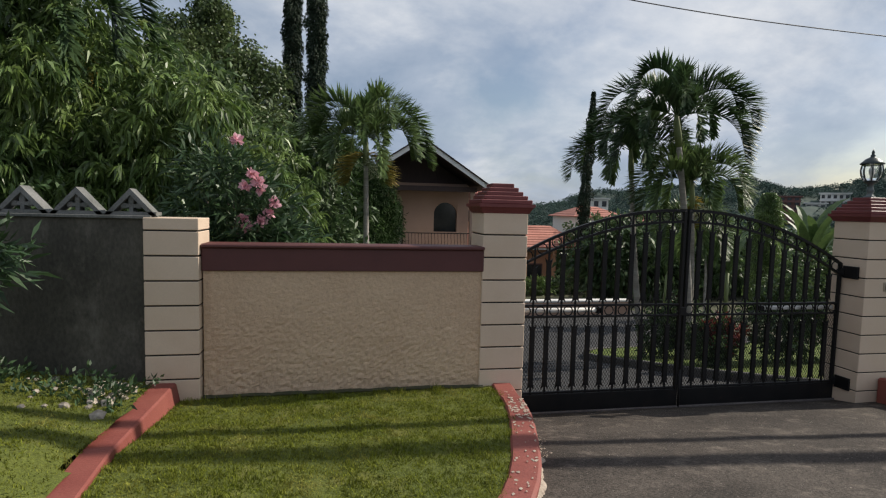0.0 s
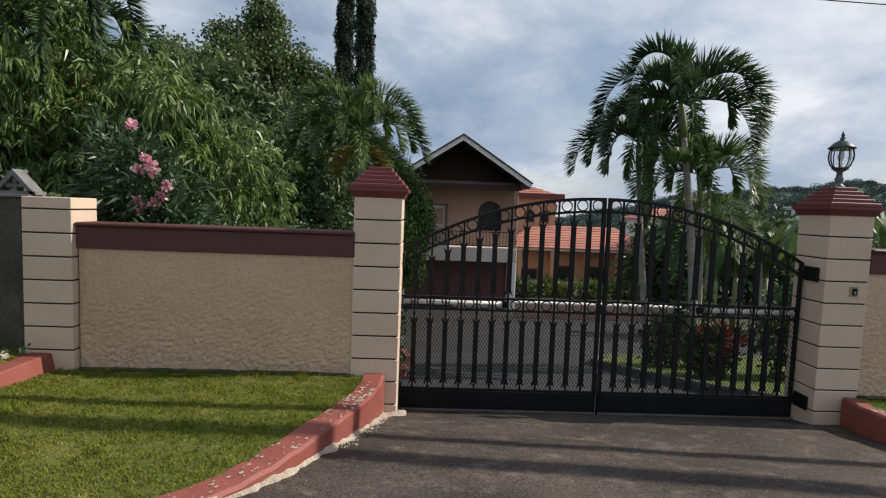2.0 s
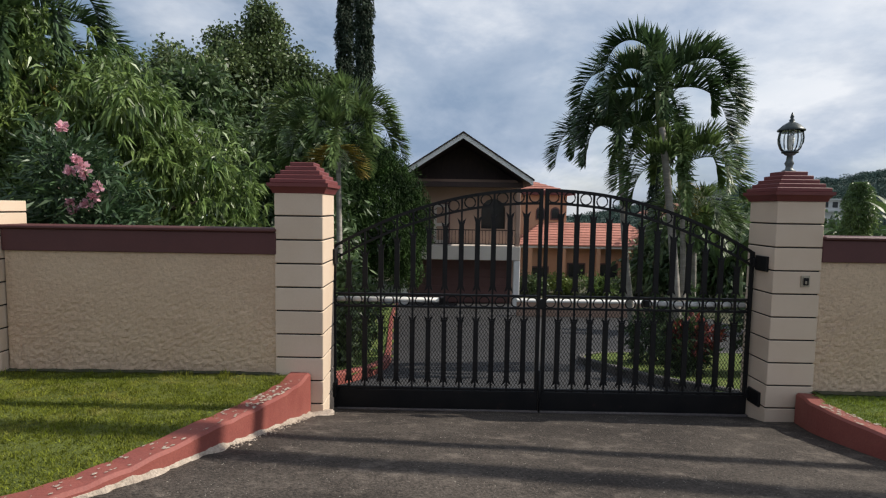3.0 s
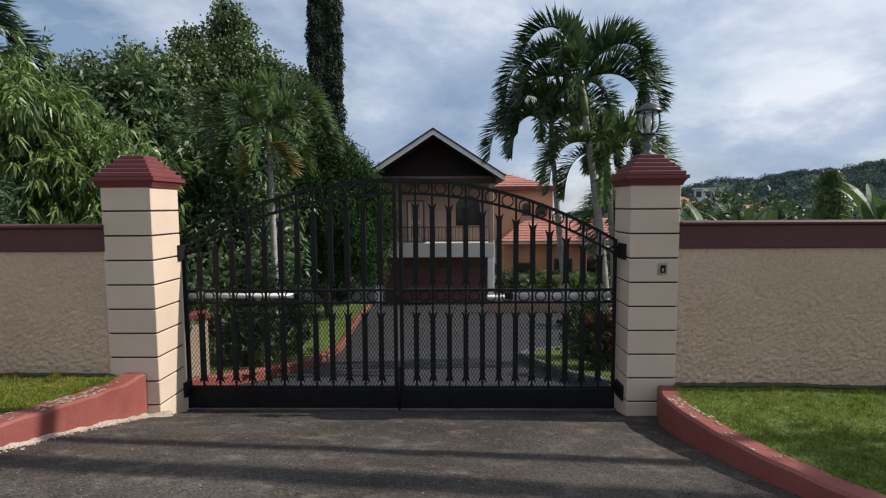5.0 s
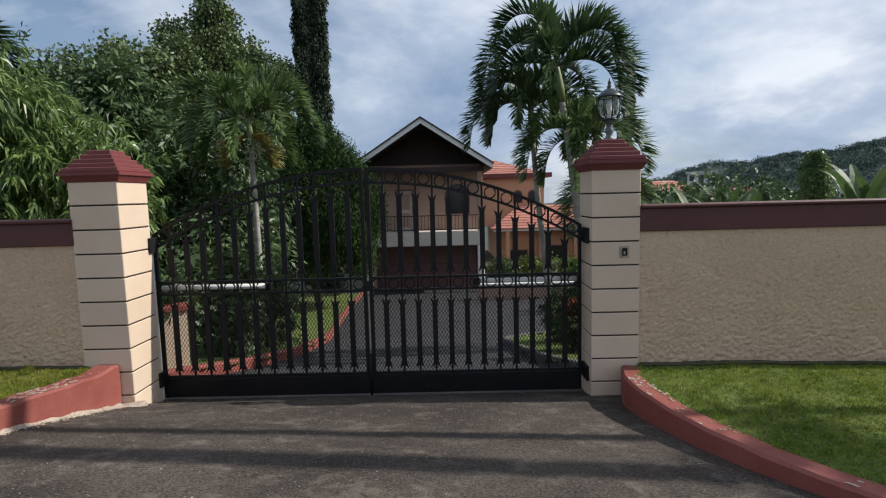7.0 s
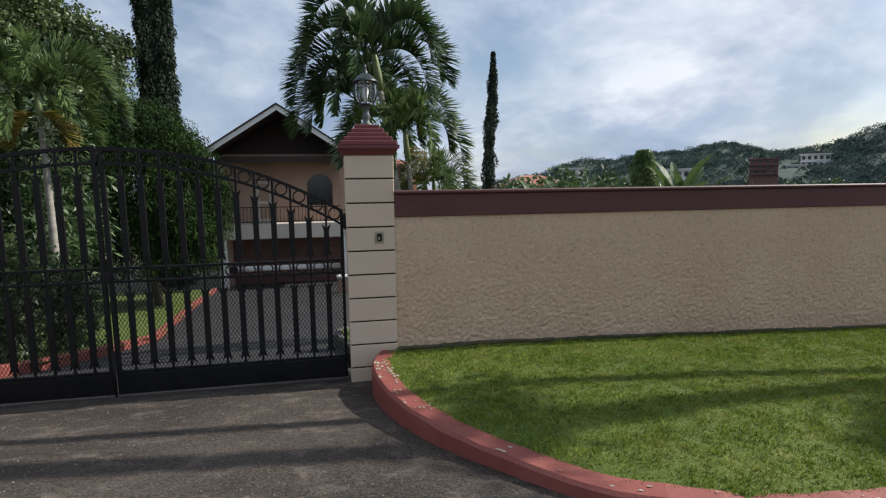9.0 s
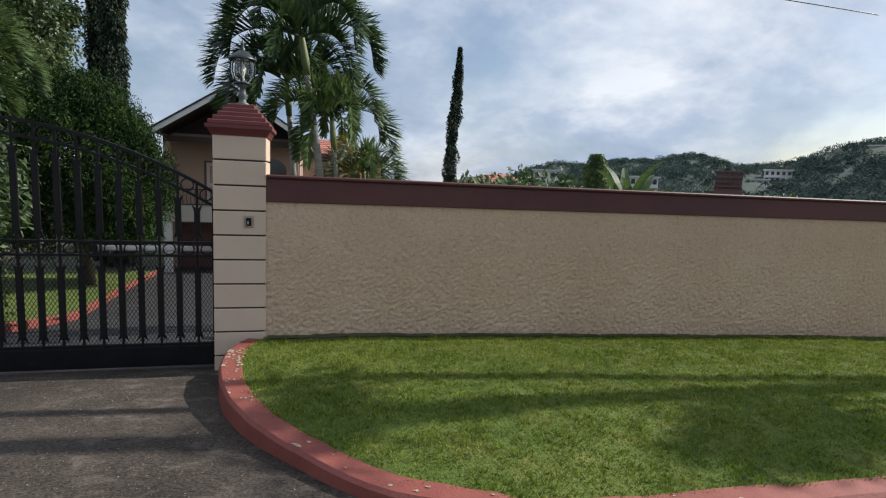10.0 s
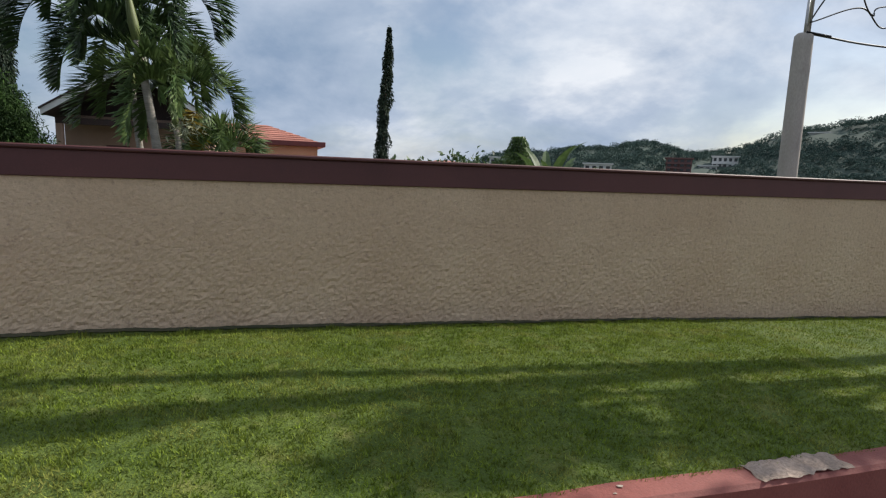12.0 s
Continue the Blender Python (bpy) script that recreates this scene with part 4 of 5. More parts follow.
def column_tree(name, base, height, radius, seed, label, material, n=34000, lean=0.0, leaf=0.15, group="", blunt=False, ragged=0.0):
    """A narrow column of short drooping foliage round a straight trunk."""
    rng = np.random.default_rng(seed)
    th = empty(name, base, label, "tree", group)
    b = np.array(base)
    bm = bmesh.new()
    tube(bm, [b, b + (lean * 0.5, 0, height * 0.5), b + (lean, 0, height * 0.97)], [0.14, 0.09, 0.02], 8)
    part("trunk", bm, M["bark"], th)
    s = rng.uniform(0.0, 1.0, n) ** 0.9
    a = rng.uniform(0, 2 * math.pi, n)
    prof = radius * (1 + 0.7 * np.maximum(0, 0.6 - s)) * (np.sqrt(np.clip(1 - np.maximum(0, (s - 0.75) / 0.27) ** 2, 0.02, 1)) if blunt else np.minimum(1.0, (1.02 - s) * 3.5 + 0.12))
    prof *= 1 + 0.16 * np.sin(a * 3 + s * height * 2.2) + 0.12 * np.sin(s * height * 5 + a)
    prof *= 1 + ragged * (np.sin(s * height * 2.3 + 1.3 * np.sin(a)) + 0.7 * np.sin(s * height * 5.1 + 2 * a))
    r = prof * rng.uniform(0.35, 1.08, n)
    P = b + np.stack([lean * s + 0.35 * ragged * np.sin(s * 9.0) + r * np.cos(a), r * np.sin(a), 0.3 + s * (height - 0.3)], 1)
    D = np.stack([0.55 * np.cos(a), 0.55 * np.sin(a), np.full(n, -0.8)], 1) + rng.normal(0, 0.35, (n, 3))
    leaves("foliage", P, D, leaf, leaf * 0.4, material, th, rng=rng, droop=0.2)
    return th


# oleander with pink flowers
def oleander(base, blobs, seed, n_clumps, flowers, label):
    rng = np.random.default_rng(seed)
    th = empty("oleander_bush", base, label, "bush", "oleanders")
    bm = bmesh.new()
    for bl in blobs:
        for k in range(5):
            t = Vector(bl[:3]) + Vector(rng.normal(0, 0.5, 3) * np.array(bl[3:]))
            tube(bm, [base, Vector(base).lerp(t, 0.5) + Vector((0, 0, 0.1)), t], [0.02, 0.014, 0.006], 5)
    part("stems", bm, M["bark"], th)
    C, D = clump_points(blobs, n_clumps, 10, rng, 0.05, 0.3, 0.0, 0.9)
    leaves("leaves", C, D, 0.17, 0.03, M["oleander"], th, rng=rng, droop=0.12)
    for f in flowers:
        V, F = [np.array(f)], []
        for k in range(26):
            d = rng.normal(0, 1, 3) + np.array((0, -0.5, 0.1))
            d /= np.linalg.norm(d)
            sd2 = np.cross(d, rng.normal(0, 1, 3))
            sd2 /= np.linalg.norm(sd2)
            l, wd = rng.uniform(0.05, 0.085), 0.022
            q = len(V)
            V += [V[0] + d * l * 0.7 + sd2 * wd, V[0] + d * l, V[0] + d * l * 0.7 - sd2 * wd]
            F.append((0, q, q + 1, q + 2))
        mesh("flower_head", V, F, M["pink"], th, "cluster of pale pink flowers" if f is flowers[0] else "")
    return th


oleander((-0.9, 5.7, -0.3), [(-1.05, 5.8, 1.25, 0.65, 0.4, 0.6), (-0.72, 5.75, 1.1, 0.42, 0.35, 0.35), (-1.3, 5.9, 1.7, 0.4, 0.35, 0.5)], 11, 420,
         [(-0.88, 5.5, 1.80), (-0.82, 5.5, 1.72), (-0.94, 5.5, 1.68), (-0.80, 5.5, 1.66), (-0.66, 5.5, 1.52), (-0.96, 5.5, 1.36), (-0.80, 5.5, 1.34), (-0.92, 5.5, 1.28), (-0.72, 5.5, 1.42), (-1.02, 5.5, 2.12)],
         "oleander bush with pale pink flowers behind the wall")
oleander((-3.0, 4.2, 0.1), [(-2.75, 4.25, 1.05, 0.45, 0.3, 0.42), (-3.1, 4.2, 0.7, 0.4, 0.3, 0.5)], 12, 130,
         [(-2.62, 4.1, 1.38), (-2.45, 4.1, 1.34), (-2.55, 4.05, 0.62), (-2.48, 4.05, 0.55), (-2.75, 4.1, 1.42)], "oleander branches with pink flowers before the grey wall")

# big trees on the garden's left side
tree("mango_tree", (-4.6, 9.6, -1.55), [(-4.0, 9.1, 2.7, 2.0, 1.4, 1.5), (-2.6, 8.8, 2.2, 1.2, 1.0, 1.45), (-6.6, 9.0, 3.6, 2.2, 1.5, 2.4), (-1.5, 9.4, 1.4, 1.2, 0.9, 1.4), (-8.5, 9.5, 4.0, 2.0, 1.5, 2.5), (-5.2, 8.6, 1.4, 2.0, 1.0, 1.2)], 7600, 12, 0.19, 0.043, M["mango"],
     "broad tree with long drooping glossy green leaves", seed=21, tufts=26, spread=0.025, droop=0.6, shell=0.35, r0=0.24, extra=(M["lime"], 110, "fresh lime-green young leaves"), leaf_droop=0.42)
palm("tall_palm", (-4.2, 9.3, -1.5), (0.1, 0, 0), (-4.3, 9.2, 3.7), 2.5, 13, 31, "feather palm rising among the garden trees", radius=0.12, leaflet=0.5, dry=1)
tree("round_leaf_tree", (-6.0, 25.0, -3.3), [(-6.0, 25.0, 6.9, 2.4, 2.1, 2.3), (-5.7, 24.9, 9.0, 0.95, 0.9, 1.2), (-5.8, 24.9, 10.0, 0.4, 0.4, 0.7), (-4.2, 25.6, 6.3, 1.6, 1.6, 2.0), (-7.9, 22.5, 5.6, 2.2, 1.8, 2.0), (-9.5, 22.5, 5.0, 2.6, 1.8, 2.2), (-4.6, 24.0, 3.0, 2.4, 2.0, 2.4)], 9500, 10, 0.18, 0.115, M["roundleaf"],
     "tall dense tree with rounded dark green leaves", seed=22, tufts=34, spread=0.16, droop=0.2, shell=0.4, r0=0.35)
tree("shade_tree", (-2.6, 14.0, -2.5), [(-3.4, 13.6, 1.6, 2.4, 1.6, 2.4), (-1.3, 14.2, 1.0, 1.7, 1.4, 2.6), (-5.8, 13.8, 2.4, 2.4, 1.6, 2.6), (-0.6, 12.9, 0.0, 1.1, 0.9, 1.7)], 3300, 13, 0.24, 0.075, M["darkleaf"],
     "dense dark green garden tree in its own shade", seed=23, tufts=16, spread=0.12, droop=0.45, shell=0.4, r0=0.22)
tree("hedge_bush", (-1.6, 7.4, -1.1), [(-1.9, 7.4, 0.2, 1.3, 0.6, 0.9), (0.0, 7.4, 0.05, 1.2, 0.6, 0.85), (-3.6, 7.4, 0.5, 1.5, 0.6, 1.0), (-5.8, 7.4, 0.7, 1.5, 0.6, 1.2)], 1500, 12, 0.14, 0.06, M["darkleaf"],
     "dense dark green shrubs behind the boundary wall", "bush", seed=24, spread=0.08, droop=0.2, shell=0.3, r0=0.06)
tree("leafy_shrub", (0.7, 9.6, -1.55), [(0.6, 9.6, -0.4, 0.7, 0.5, 0.95), (1.0, 9.0, -0.9, 0.4, 0.4, 0.5)], 420, 12, 0.15, 0.08, M["roundleaf"],
     "green leafy shrub beside the drive", "bush", seed=25, spread=0.07, droop=0.2, shell=0.3, r0=0.04)

tree("dark_shrub", (0.95, 11.0, -1.85), [(0.95, 11.0, -1.1, 0.6, 0.6, 0.7), (0.8, 11.2, -0.5, 0.55, 0.5, 0.6)], 420, 12, 0.11, 0.045, M["darkleaf"],
     "rounded dark green shrub at the edge of the drive", "bush", seed=26, spread=0.06, droop=0.2, shell=0.3, r0=0.04)

# columns
column_tree("column_cypress", (-2.55, 28.2, -3.5), 19.0, 0.40, 41, "tall dark narrow column-shaped evergreen", M["cypress"], group="column evergreens")
column_tree("column_cypress", (-1.30, 26.3, -3.5), 19.0, 0.40, 42, "tall dark narrow column-shaped evergreen", M["cypress"], group="column evergreens")
column_tree("slim_cypress", (14.95, 31.7, -4.0), 13.1, 0.30, 43, "slim dark leaning column-shaped evergreen", M["cypress"], lean=0.35, n=14000, ragged=0.2)


# weeping evergreen by the drive
def weeping_tree():
    rng = np.random.default_rng(51)
    th = empty("weeping_evergreen", (-0.3, 20.2, -2.95), "broad weeping bright green evergreen beside the driveway", "tree")
    limbs(th, (-0.3, 20.2, -2.95), [(-0.7, 20.3, 3.4), (-2.2, 20.3, 1.8), (0.8, 20.3, 1.7)], 0.16, rng, M["bark"])
    n = 4600
    a = rng.uniform(0, 2 * math.pi, n)
    u = rng.uniform(-0.55, 1.0, n)
    rr = np.sqrt(np.clip(1 - u * u, 0.02, 1)) * rng.uniform(0.72, 1.04, n) * (1 + 0.09 * np.sin(a * 5 + u * 7))
    C = np.stack([-0.75 + 2.75 * rr * np.cos(a), 20.4 + 2.1 * rr * np.sin(a), 1.1 + 3.2 * u + rng.normal(0, 0.1, n)], 1)
    per = 26
    k = np.tile(np.linspace(0, 1, per), n)[:, None]
    P = np.repeat(C, per, 0) + np.array((0, 0, -1.1)) * k + rng.normal(0, 0.045, (n * per, 3)) + np.repeat(np.stack([np.cos(a), np.sin(a), 0 * a], 1), per, 0) * 0.12 * k
    D = rng.normal(0, 0.55, (n * per, 3)) + np.array((0, 0, -0.6))
    leaves("crown", P, D, 0.17, 0.035, M["weeping"], th, rng=rng)


weeping_tree()

# palms
palm("drive_palm", (0.50, 11.8, -2.0), (0.02, 0, 0), (0.48, 11.8, 2.45), 2.0, 17, 61, "slender feather palm with arching fronds and dry skirt", radius=0.062, leaflet=0.52, dry=2, group="garden palms", sag=0.9, turn=0.4, stalk=True, bend=(0.05, 1.0), rise=(1.4, 1.35), leaf="palm_sunlit")
palm("drive_palm", (7.30, 10.0, -1.62), (0.06, 0, 0), (6.80, 10.05, 2.95), 2.1, 15, 62, "tall feather palm with dark arching fronds in the bed", radius=0.068, leaflet=0.52, dry=0, group="garden palms", sag=0.95, turn=3.35, bend=(0.06, 0.98), rise=(1.45, 1.5))
palm("drive_palm", (6.95, 11.2, -1.86), (-0.05, 0, 0), (6.46, 11.25, 2.35), 1.9, 13, 63, "feather palm leaning among its neighbours in the bed", radius=0.06, leaflet=0.52, dry=0, group="garden palms", sag=0.98, turn=2.6, bend=(0.05, 0.95), rise=(1.4, 1.25))
palm("drive_palm", (7.45, 10.3, -1.68), (0.05, 0, 0), (7.30, 10.2, 1.65), 1.75, 13, 64, "shorter feather palm with a pale trunk and flower spray", radius=0.052, leaflet=0.48, dry=1, group="garden palms", sag=0.98, turn=0.9, stalk=True, bend=(0.05, 0.95), rise=(1.35, 1.25), leaf="palm_sunlit")
palm("drive_palm", (7.95, 11.0, -1.82), (0.03, 0, 0), (7.95, 11.0, 0.7), 1.35, 13, 65, "young feather palm low in the bed", radius=0.05, leaflet=0.45, dry=0, group="garden palms", sag=1.0, leaf="palm_sunlit")

# shrubs in the bed behind the gate
tree("bed_shrub", (8.4, 8.7, -1.35), [(8.3, 8.7, -0.45, 0.65, 0.55, 0.9), (8.9, 8.9, -0.1, 0.8, 0.6, 0.95), (10.0, 9.0, -0.1, 0.9, 0.6, 0.95)], 620, 12, 0.13, 0.055, M["darkleaf"],
     "dense dark green shrubs in the bed behind the wall", "bush", seed=27, spread=0.07, droop=0.2, shell=0.3, r0=0.05)
tree("bed_shrub", (7.2, 10.6, -1.75), [(6.95, 10.6, -1.1, 0.42, 0.4, 0.6), (7.5, 10.7, -0.9, 0.5, 0.4, 0.8)], 300, 12, 0.12, 0.045, M["darkleaf"],
     "dark green shrub round the palm trunks in the bed", "bush", seed=28, spread=0.06, droop=0.2, shell=0.3, r0=0.04)


def banana(base, height, n, seed, label="banana plant with broad upright torn leaves"):
    rng = np.random.default_rng(seed)
    th = empty("banana_plant", base, label, "plant", "banana plants")
    b = np.array(base, float)
    bm = bmesh.new()
    tube(bm, [b, b + (0, 0, height * 0.55)], [0.11, 0.07], 8)
    part("stem", bm, M["palm_shaft"], th)
    for k in range(n):
        az = k * 2.4 + rng.uniform(-0.4, 0.4)
        h = np.array((math.cos(az), math.sin(az), 0.0))
        L, ang = height * rng.uniform(0.45, 0.62), rng.uniform(1.15, 1.45)
        p = b + np.array((0, 0, height * 0.5))
        V, F = [], []
        side = np.cross(h, (0, 0, 1.0))
        for i in range(11):
            s2 = i / 10
            w = 0.21 * math.sin(math.pi * min(1, 0.08 + 0.92 * s2)) ** 0.6 * (1 if i < 10 else 0.2) * rng.uniform(0.85, 1.1)
            up = np.array((0, 0, 1.0)) * w * 0.35
            V += [p - side * w + up, p, p + side * w + up]
            if i:
                q = 3 * (i - 1)
                F += [(q, q + 1, q + 4, q + 3), (q + 1, q + 2, q + 5, q + 4)]
            ang -= 0.12 * s2 * 1.6
            p = p + (h * math.cos(ang) + np.array((0, 0, math.sin(ang)))) * L / 10
        mesh("leaf", V, F, M["banana"], th)


for k, (bx, by, top) in enumerate(((12.4, 18.6, 1.25), (13.3, 18.9, 1.45), (14.1, 18.4, 1.6), (15.2, 18.8, 1.35), (18.95, 18.8, 2.45), (19.4, 18.9, 2.0))):
    banana((bx, by, -2.95), top + 2.95, 7, 200 + k)
column_tree("rounded_column_tree", (18.62, 20.7, -3.1), 5.7, 0.52, 97, "rounded bright green column-shaped shrub", M["mango"], n=24000, leaf=0.09, blunt=True)


# ---- inside the gate ----
def bed(name, poly, h, zf, label, density, seed):
    return lawn(name, poly, lambda x, y: zf(x, y) + h, label, density, seed, step=0.2)


ISLAND = [(5.98, 12.1), (5.9, 10.6), (5.97, 9.2), (6.1, 7.8), (6.3, 6.9), (6.6, 5.9), (14, 5.9), (14, 14.6), (8.6, 14.2), (6.9, 13.6)]
bed("garden_bed_right", ISLAND, 0.11, drive_z, "sunlit grass bed beside the inner drive", 260, 6)
LEFT_EDGE = smooth_line([(1.05, 5.9), (1.2, 6.7), (1.65, 8.1), (1.8, 9.5), (1.75, 11.0), (1.35, 15.0), (0.85, 20.5), (0.6, 25.0)], 5)
bed("garden_bed_left", [tuple(p) for p in LEFT_EDGE] + [(-10, 25), (-10, 5.9)], 0.13, drive_z, "shaded garden ground with sparse grass", 60, 7)
kerb("inner_kerb_left", LEFT_EDGE, 0.14, lambda x, y: drive_z(x, y) + 0.17, drive_z, 1, "red-painted kerb along the inner drive", M["kerb_red"])
kerb("inner_kerb_right", smooth_line([(6.55, 5.95), (6.27, 6.9), (6.05, 7.8), (5.92, 9.2), (5.85, 10.6), (5.93, 12.1), (6.85, 13.65), (8.6, 14.25), (14, 14.65)], 4), 0.12, lambda x, y: drive_z(x, y) + 0.15, drive_z, -1, "dark concrete kerb round the grass bed", M["bed_kerb"])
# white-capped low wall beside the garage apron
for name, x0, x1, y0, zt in (("low_wall", 5.85, 13.0, 22.2, -2.42),):
    w = tagged(part(name, boxbm(x0, x1, y0, y0 + 0.2, zt - 1.0, zt - 0.11), M["house_cream"]), "low garden wall with a white painted top", "wall", kind="structure")
    part("white_top", boxbm(x0 - 0.03, x1 + 0.03, y0 - 0.03, y0 + 0.35, zt - 0.11, zt, bevel=0.03), M["white"], w, "white painted coping")


def garden_stub():
    m4 = pose(1.18, 7.15, 0, 0, 0, 30)
    bm = boxbm(-3.0, 0, 0, 0.18, -1.35, -0.16)
    bm.transform(m4)
    w = tagged(part("garden_wall_stub", bm, M["block_cream"]), "low cream garden wall with a red coping", "wall", kind="structure")
    bm = boxbm(-3.0, 0.03, -0.04, 0.22, -0.16, -0.08, bevel=0.01)
    bm.transform(m4)
    part("coping", bm, M["kerb_red"], w, "red painted coping")


garden_stub()


def red_shrub():
    rng = np.random.default_rng(71)
    base = (6.75, 8.6, -1.3)
    th = empty("red_shrub", base, "rounded shrub of dark red and green leaves", "bush")
    limbs(th, base, [(6.6, 8.55, -0.75), (6.95, 8.65, -0.7)], 0.03, rng, M["bark"])
    bl = [(6.75, 8.6, -0.86, 0.38, 0.35, 0.42)]
    C, D = clump_points(bl, 160, 14, rng, 0.04, 0.3, -0.2)
    leaves("dark_leaves", C, D, 0.13, 0.05, M["darkleaf"], th, rng=rng)
    C, D = clump_points([(6.9, 8.6, -0.66, 0.34, 0.3, 0.25)], 60, 12, rng, 0.04, 0.7, -0.3)
    leaves("red_leaves", C, D, 0.12, 0.05, M["redleaf"], th, "dark red leaves", rng=rng)


red_shrub()


# ---- garage house ----
def garage_house():
    th = empty("garage_house", (3.7, 27, -3.43), "cream two-storey house with gabled porch over a garage", "house")
    X0, X1, Y, ZG = 0.6, 6.35, 26.8, -3.45
    peak, eave, ey = (3.53, 4.67), 2.76, 24.5
    # front wall with the garage opening, door and arched window
    bm = bmesh.new()
    box(bm, X0, 1.0, Y, Y + 0.25, ZG, -1.1)
    box(bm, 6.1, X1, Y, Y + 0.25, ZG, -1.1)
    box(bm, 1.0, 6.1, Y, Y + 0.25, -1.25, -1.1)
    z0, z1 = -0.42, 2.8
    box(bm, X0, 2.1, Y, Y + 0.25, -1.1, z1)
    box(bm, 2.1, 3.0, Y, Y + 0.25, 1.62, z1)
    box(bm, 2.1, 3.0, Y, Y + 0.25, -1.1, z0)
    box(bm, 3.0, 4.55, Y, Y + 0.25, -1.1, z1)
    box(bm, 4.55, 5.75, Y, Y + 0.25, -1.1, 0.35)
    box(bm, 4.55, 5.75, Y, Y + 0.25, 1.85, z1)
    box(bm, 5.75, X1, Y, Y + 0.25, -1.1, z1)
    box(bm, X0, X0 + 0.2, Y + 0.25, 36, ZG, z1)
    box(bm, X1 - 0.2, X1, Y + 0.25, 36, ZG, z1)
    box(bm, X0, X1, 36, 36.2, ZG, z1)
    gb = bmesh.new()
    tri = [(X0, z1), (X1, z1), (3.53, 4.45)]
    f = [gb.verts.new((x, Y + 0.02, z)) for x, z in tri]
    g = [gb.verts.new((x, Y + 0.2, z)) for x, z in tri]
    gb.faces.new(f)
    gb.faces.new(g[::-1])
    for i in range(3):
        gb.faces.new((f[i], g[i], g[(i + 1) % 3], f[(i + 1) % 3]))
    bmesh.ops.recalc_face_normals(gb, faces=gb.faces)
    part("gable_boarding", gb, M["soffit"], th, "dark timber gable boarding")
    wall = part("wall", bm, M["house_cream"], th, "cream rendered wall")
    # arch spandrels over the window
    bm = bmesh.new()
    for s in (-1, 1):
        pts = [(5.15 + s * 0.6, 1.85)] + [(5.15 + s * 0.6 * math.cos(a), 1.25 + 0.6 * math.sin(a)) for a in np.linspace(0, math.pi / 2, 8)]
        f = [bm.verts.new((x, Y + 0.03, z)) for x, z in pts]
        g = [bm.verts.new((x, Y + 0.22, z)) for x, z in pts]
        bm.faces.new(f)
        bm.faces.new(g[::-1])
        for i in range(len(pts)):
            bm.faces.new((f[i], g[i], g[(i + 1) % len(pts)], f[(i + 1) % len(pts)]))
    bmesh.ops.recalc_face_normals(bm, faces=bm.faces)
    part("arch", bm, M["house_cream"], th)
    part("window_pane", boxbm(4.57, 5.73, Y + 0.16, Y + 0.18, 0.36, 1.84), M["dark_glass"], th, "dark arched window pane")
    part("garage_back", boxbm(X0 + 0.2, X1 - 0.2, 35.6, 35.8, ZG, 2.9), M["house_cream"], th)
    # garage door with ribs
    gd = part("garage_door", boxbm(1.0, 6.1, Y + 0.14, Y + 0.2, ZG + 0.02, -1.26), M["garage"], th, "dark red-brown sectional garage door")
    for k in range(5):
        part("door_panel", boxbm(1.05, 6.05, Y + 0.115, Y + 0.14, ZG + 0.05 + 0.43 * k, ZG + 0.05 + 0.43 * k + 0.41, bevel=0.01), M["garage"], gd)
    d = part("door", boxbm(2.18, 2.92, Y + 0.10, Y + 0.15, z0, 1.55), M["fascia"], th, "pale panelled upper door")
    for za, zb in ((-0.25, 0.45), (0.6, 1.4)):
        part("panel", boxbm(2.32, 2.78, Y + 0.085, Y + 0.102, za, zb, bevel=0.01), M["house_cream"], d)
    for a in ((2.1, 2.18, z0, 1.62), (2.92, 3.0, z0, 1.62), (2.18, 2.92, 1.55, 1.62)):
        part("door_frame", boxbm(a[0], a[1], Y - 0.01, Y + 0.14, a[2], a[3]), M["garage"], th)
    # balcony
    part("balcony", boxbm(0.75, 6.35, 25.3, Y - 0.002, -1.09, -0.42, bevel=0.02), M["fascia"], th, "cream balcony slab with a deep fascia")
    for z in (0.34, -0.33):
        part("balcony_rail", boxbm(0.8, 6.3, 25.36, 25.41, z - 0.02, z + 0.02), M["iron"], th)
    x = 0.85
    bm0 = bmesh.new()
    tube(bm0, [(0, 25.385, -0.33), (0, 25.33, -0.25), (0, 25.25, -0.08), (0, 25.34, 0.12), (0, 25.385, 0.33)], 0.014, 5)
    first = part("baluster", bm0, M["iron"], th, "bowed dark iron baluster")
    first.location.x += x
    while x < 6.15:
        x += 0.16
        o = new("baluster", first.data)
        o.parent, o.matrix_parent_inverse = th, first.matrix_parent_inverse.copy()
        o.location = first.location.copy()
        o.location.x += x - 0.85
    for cx in (0.85, 6.2):
        bm = bmesh.new()
        box(bm, cx - 0.15, cx + 0.15, 25.32, 25.62, ZG, -1.1, bevel=0.02)
        part("column", bm, M["white"], th, "white square porch column")
        part("column_upper", boxbm(cx - 0.12, cx + 0.12, 25.35, 25.59, -0.415, 2.6, bevel=0.02), M["house_cream"], th)
    # roof: two slopes with white barge boards and a dark soffit
    el, er = 0.55, 6.75
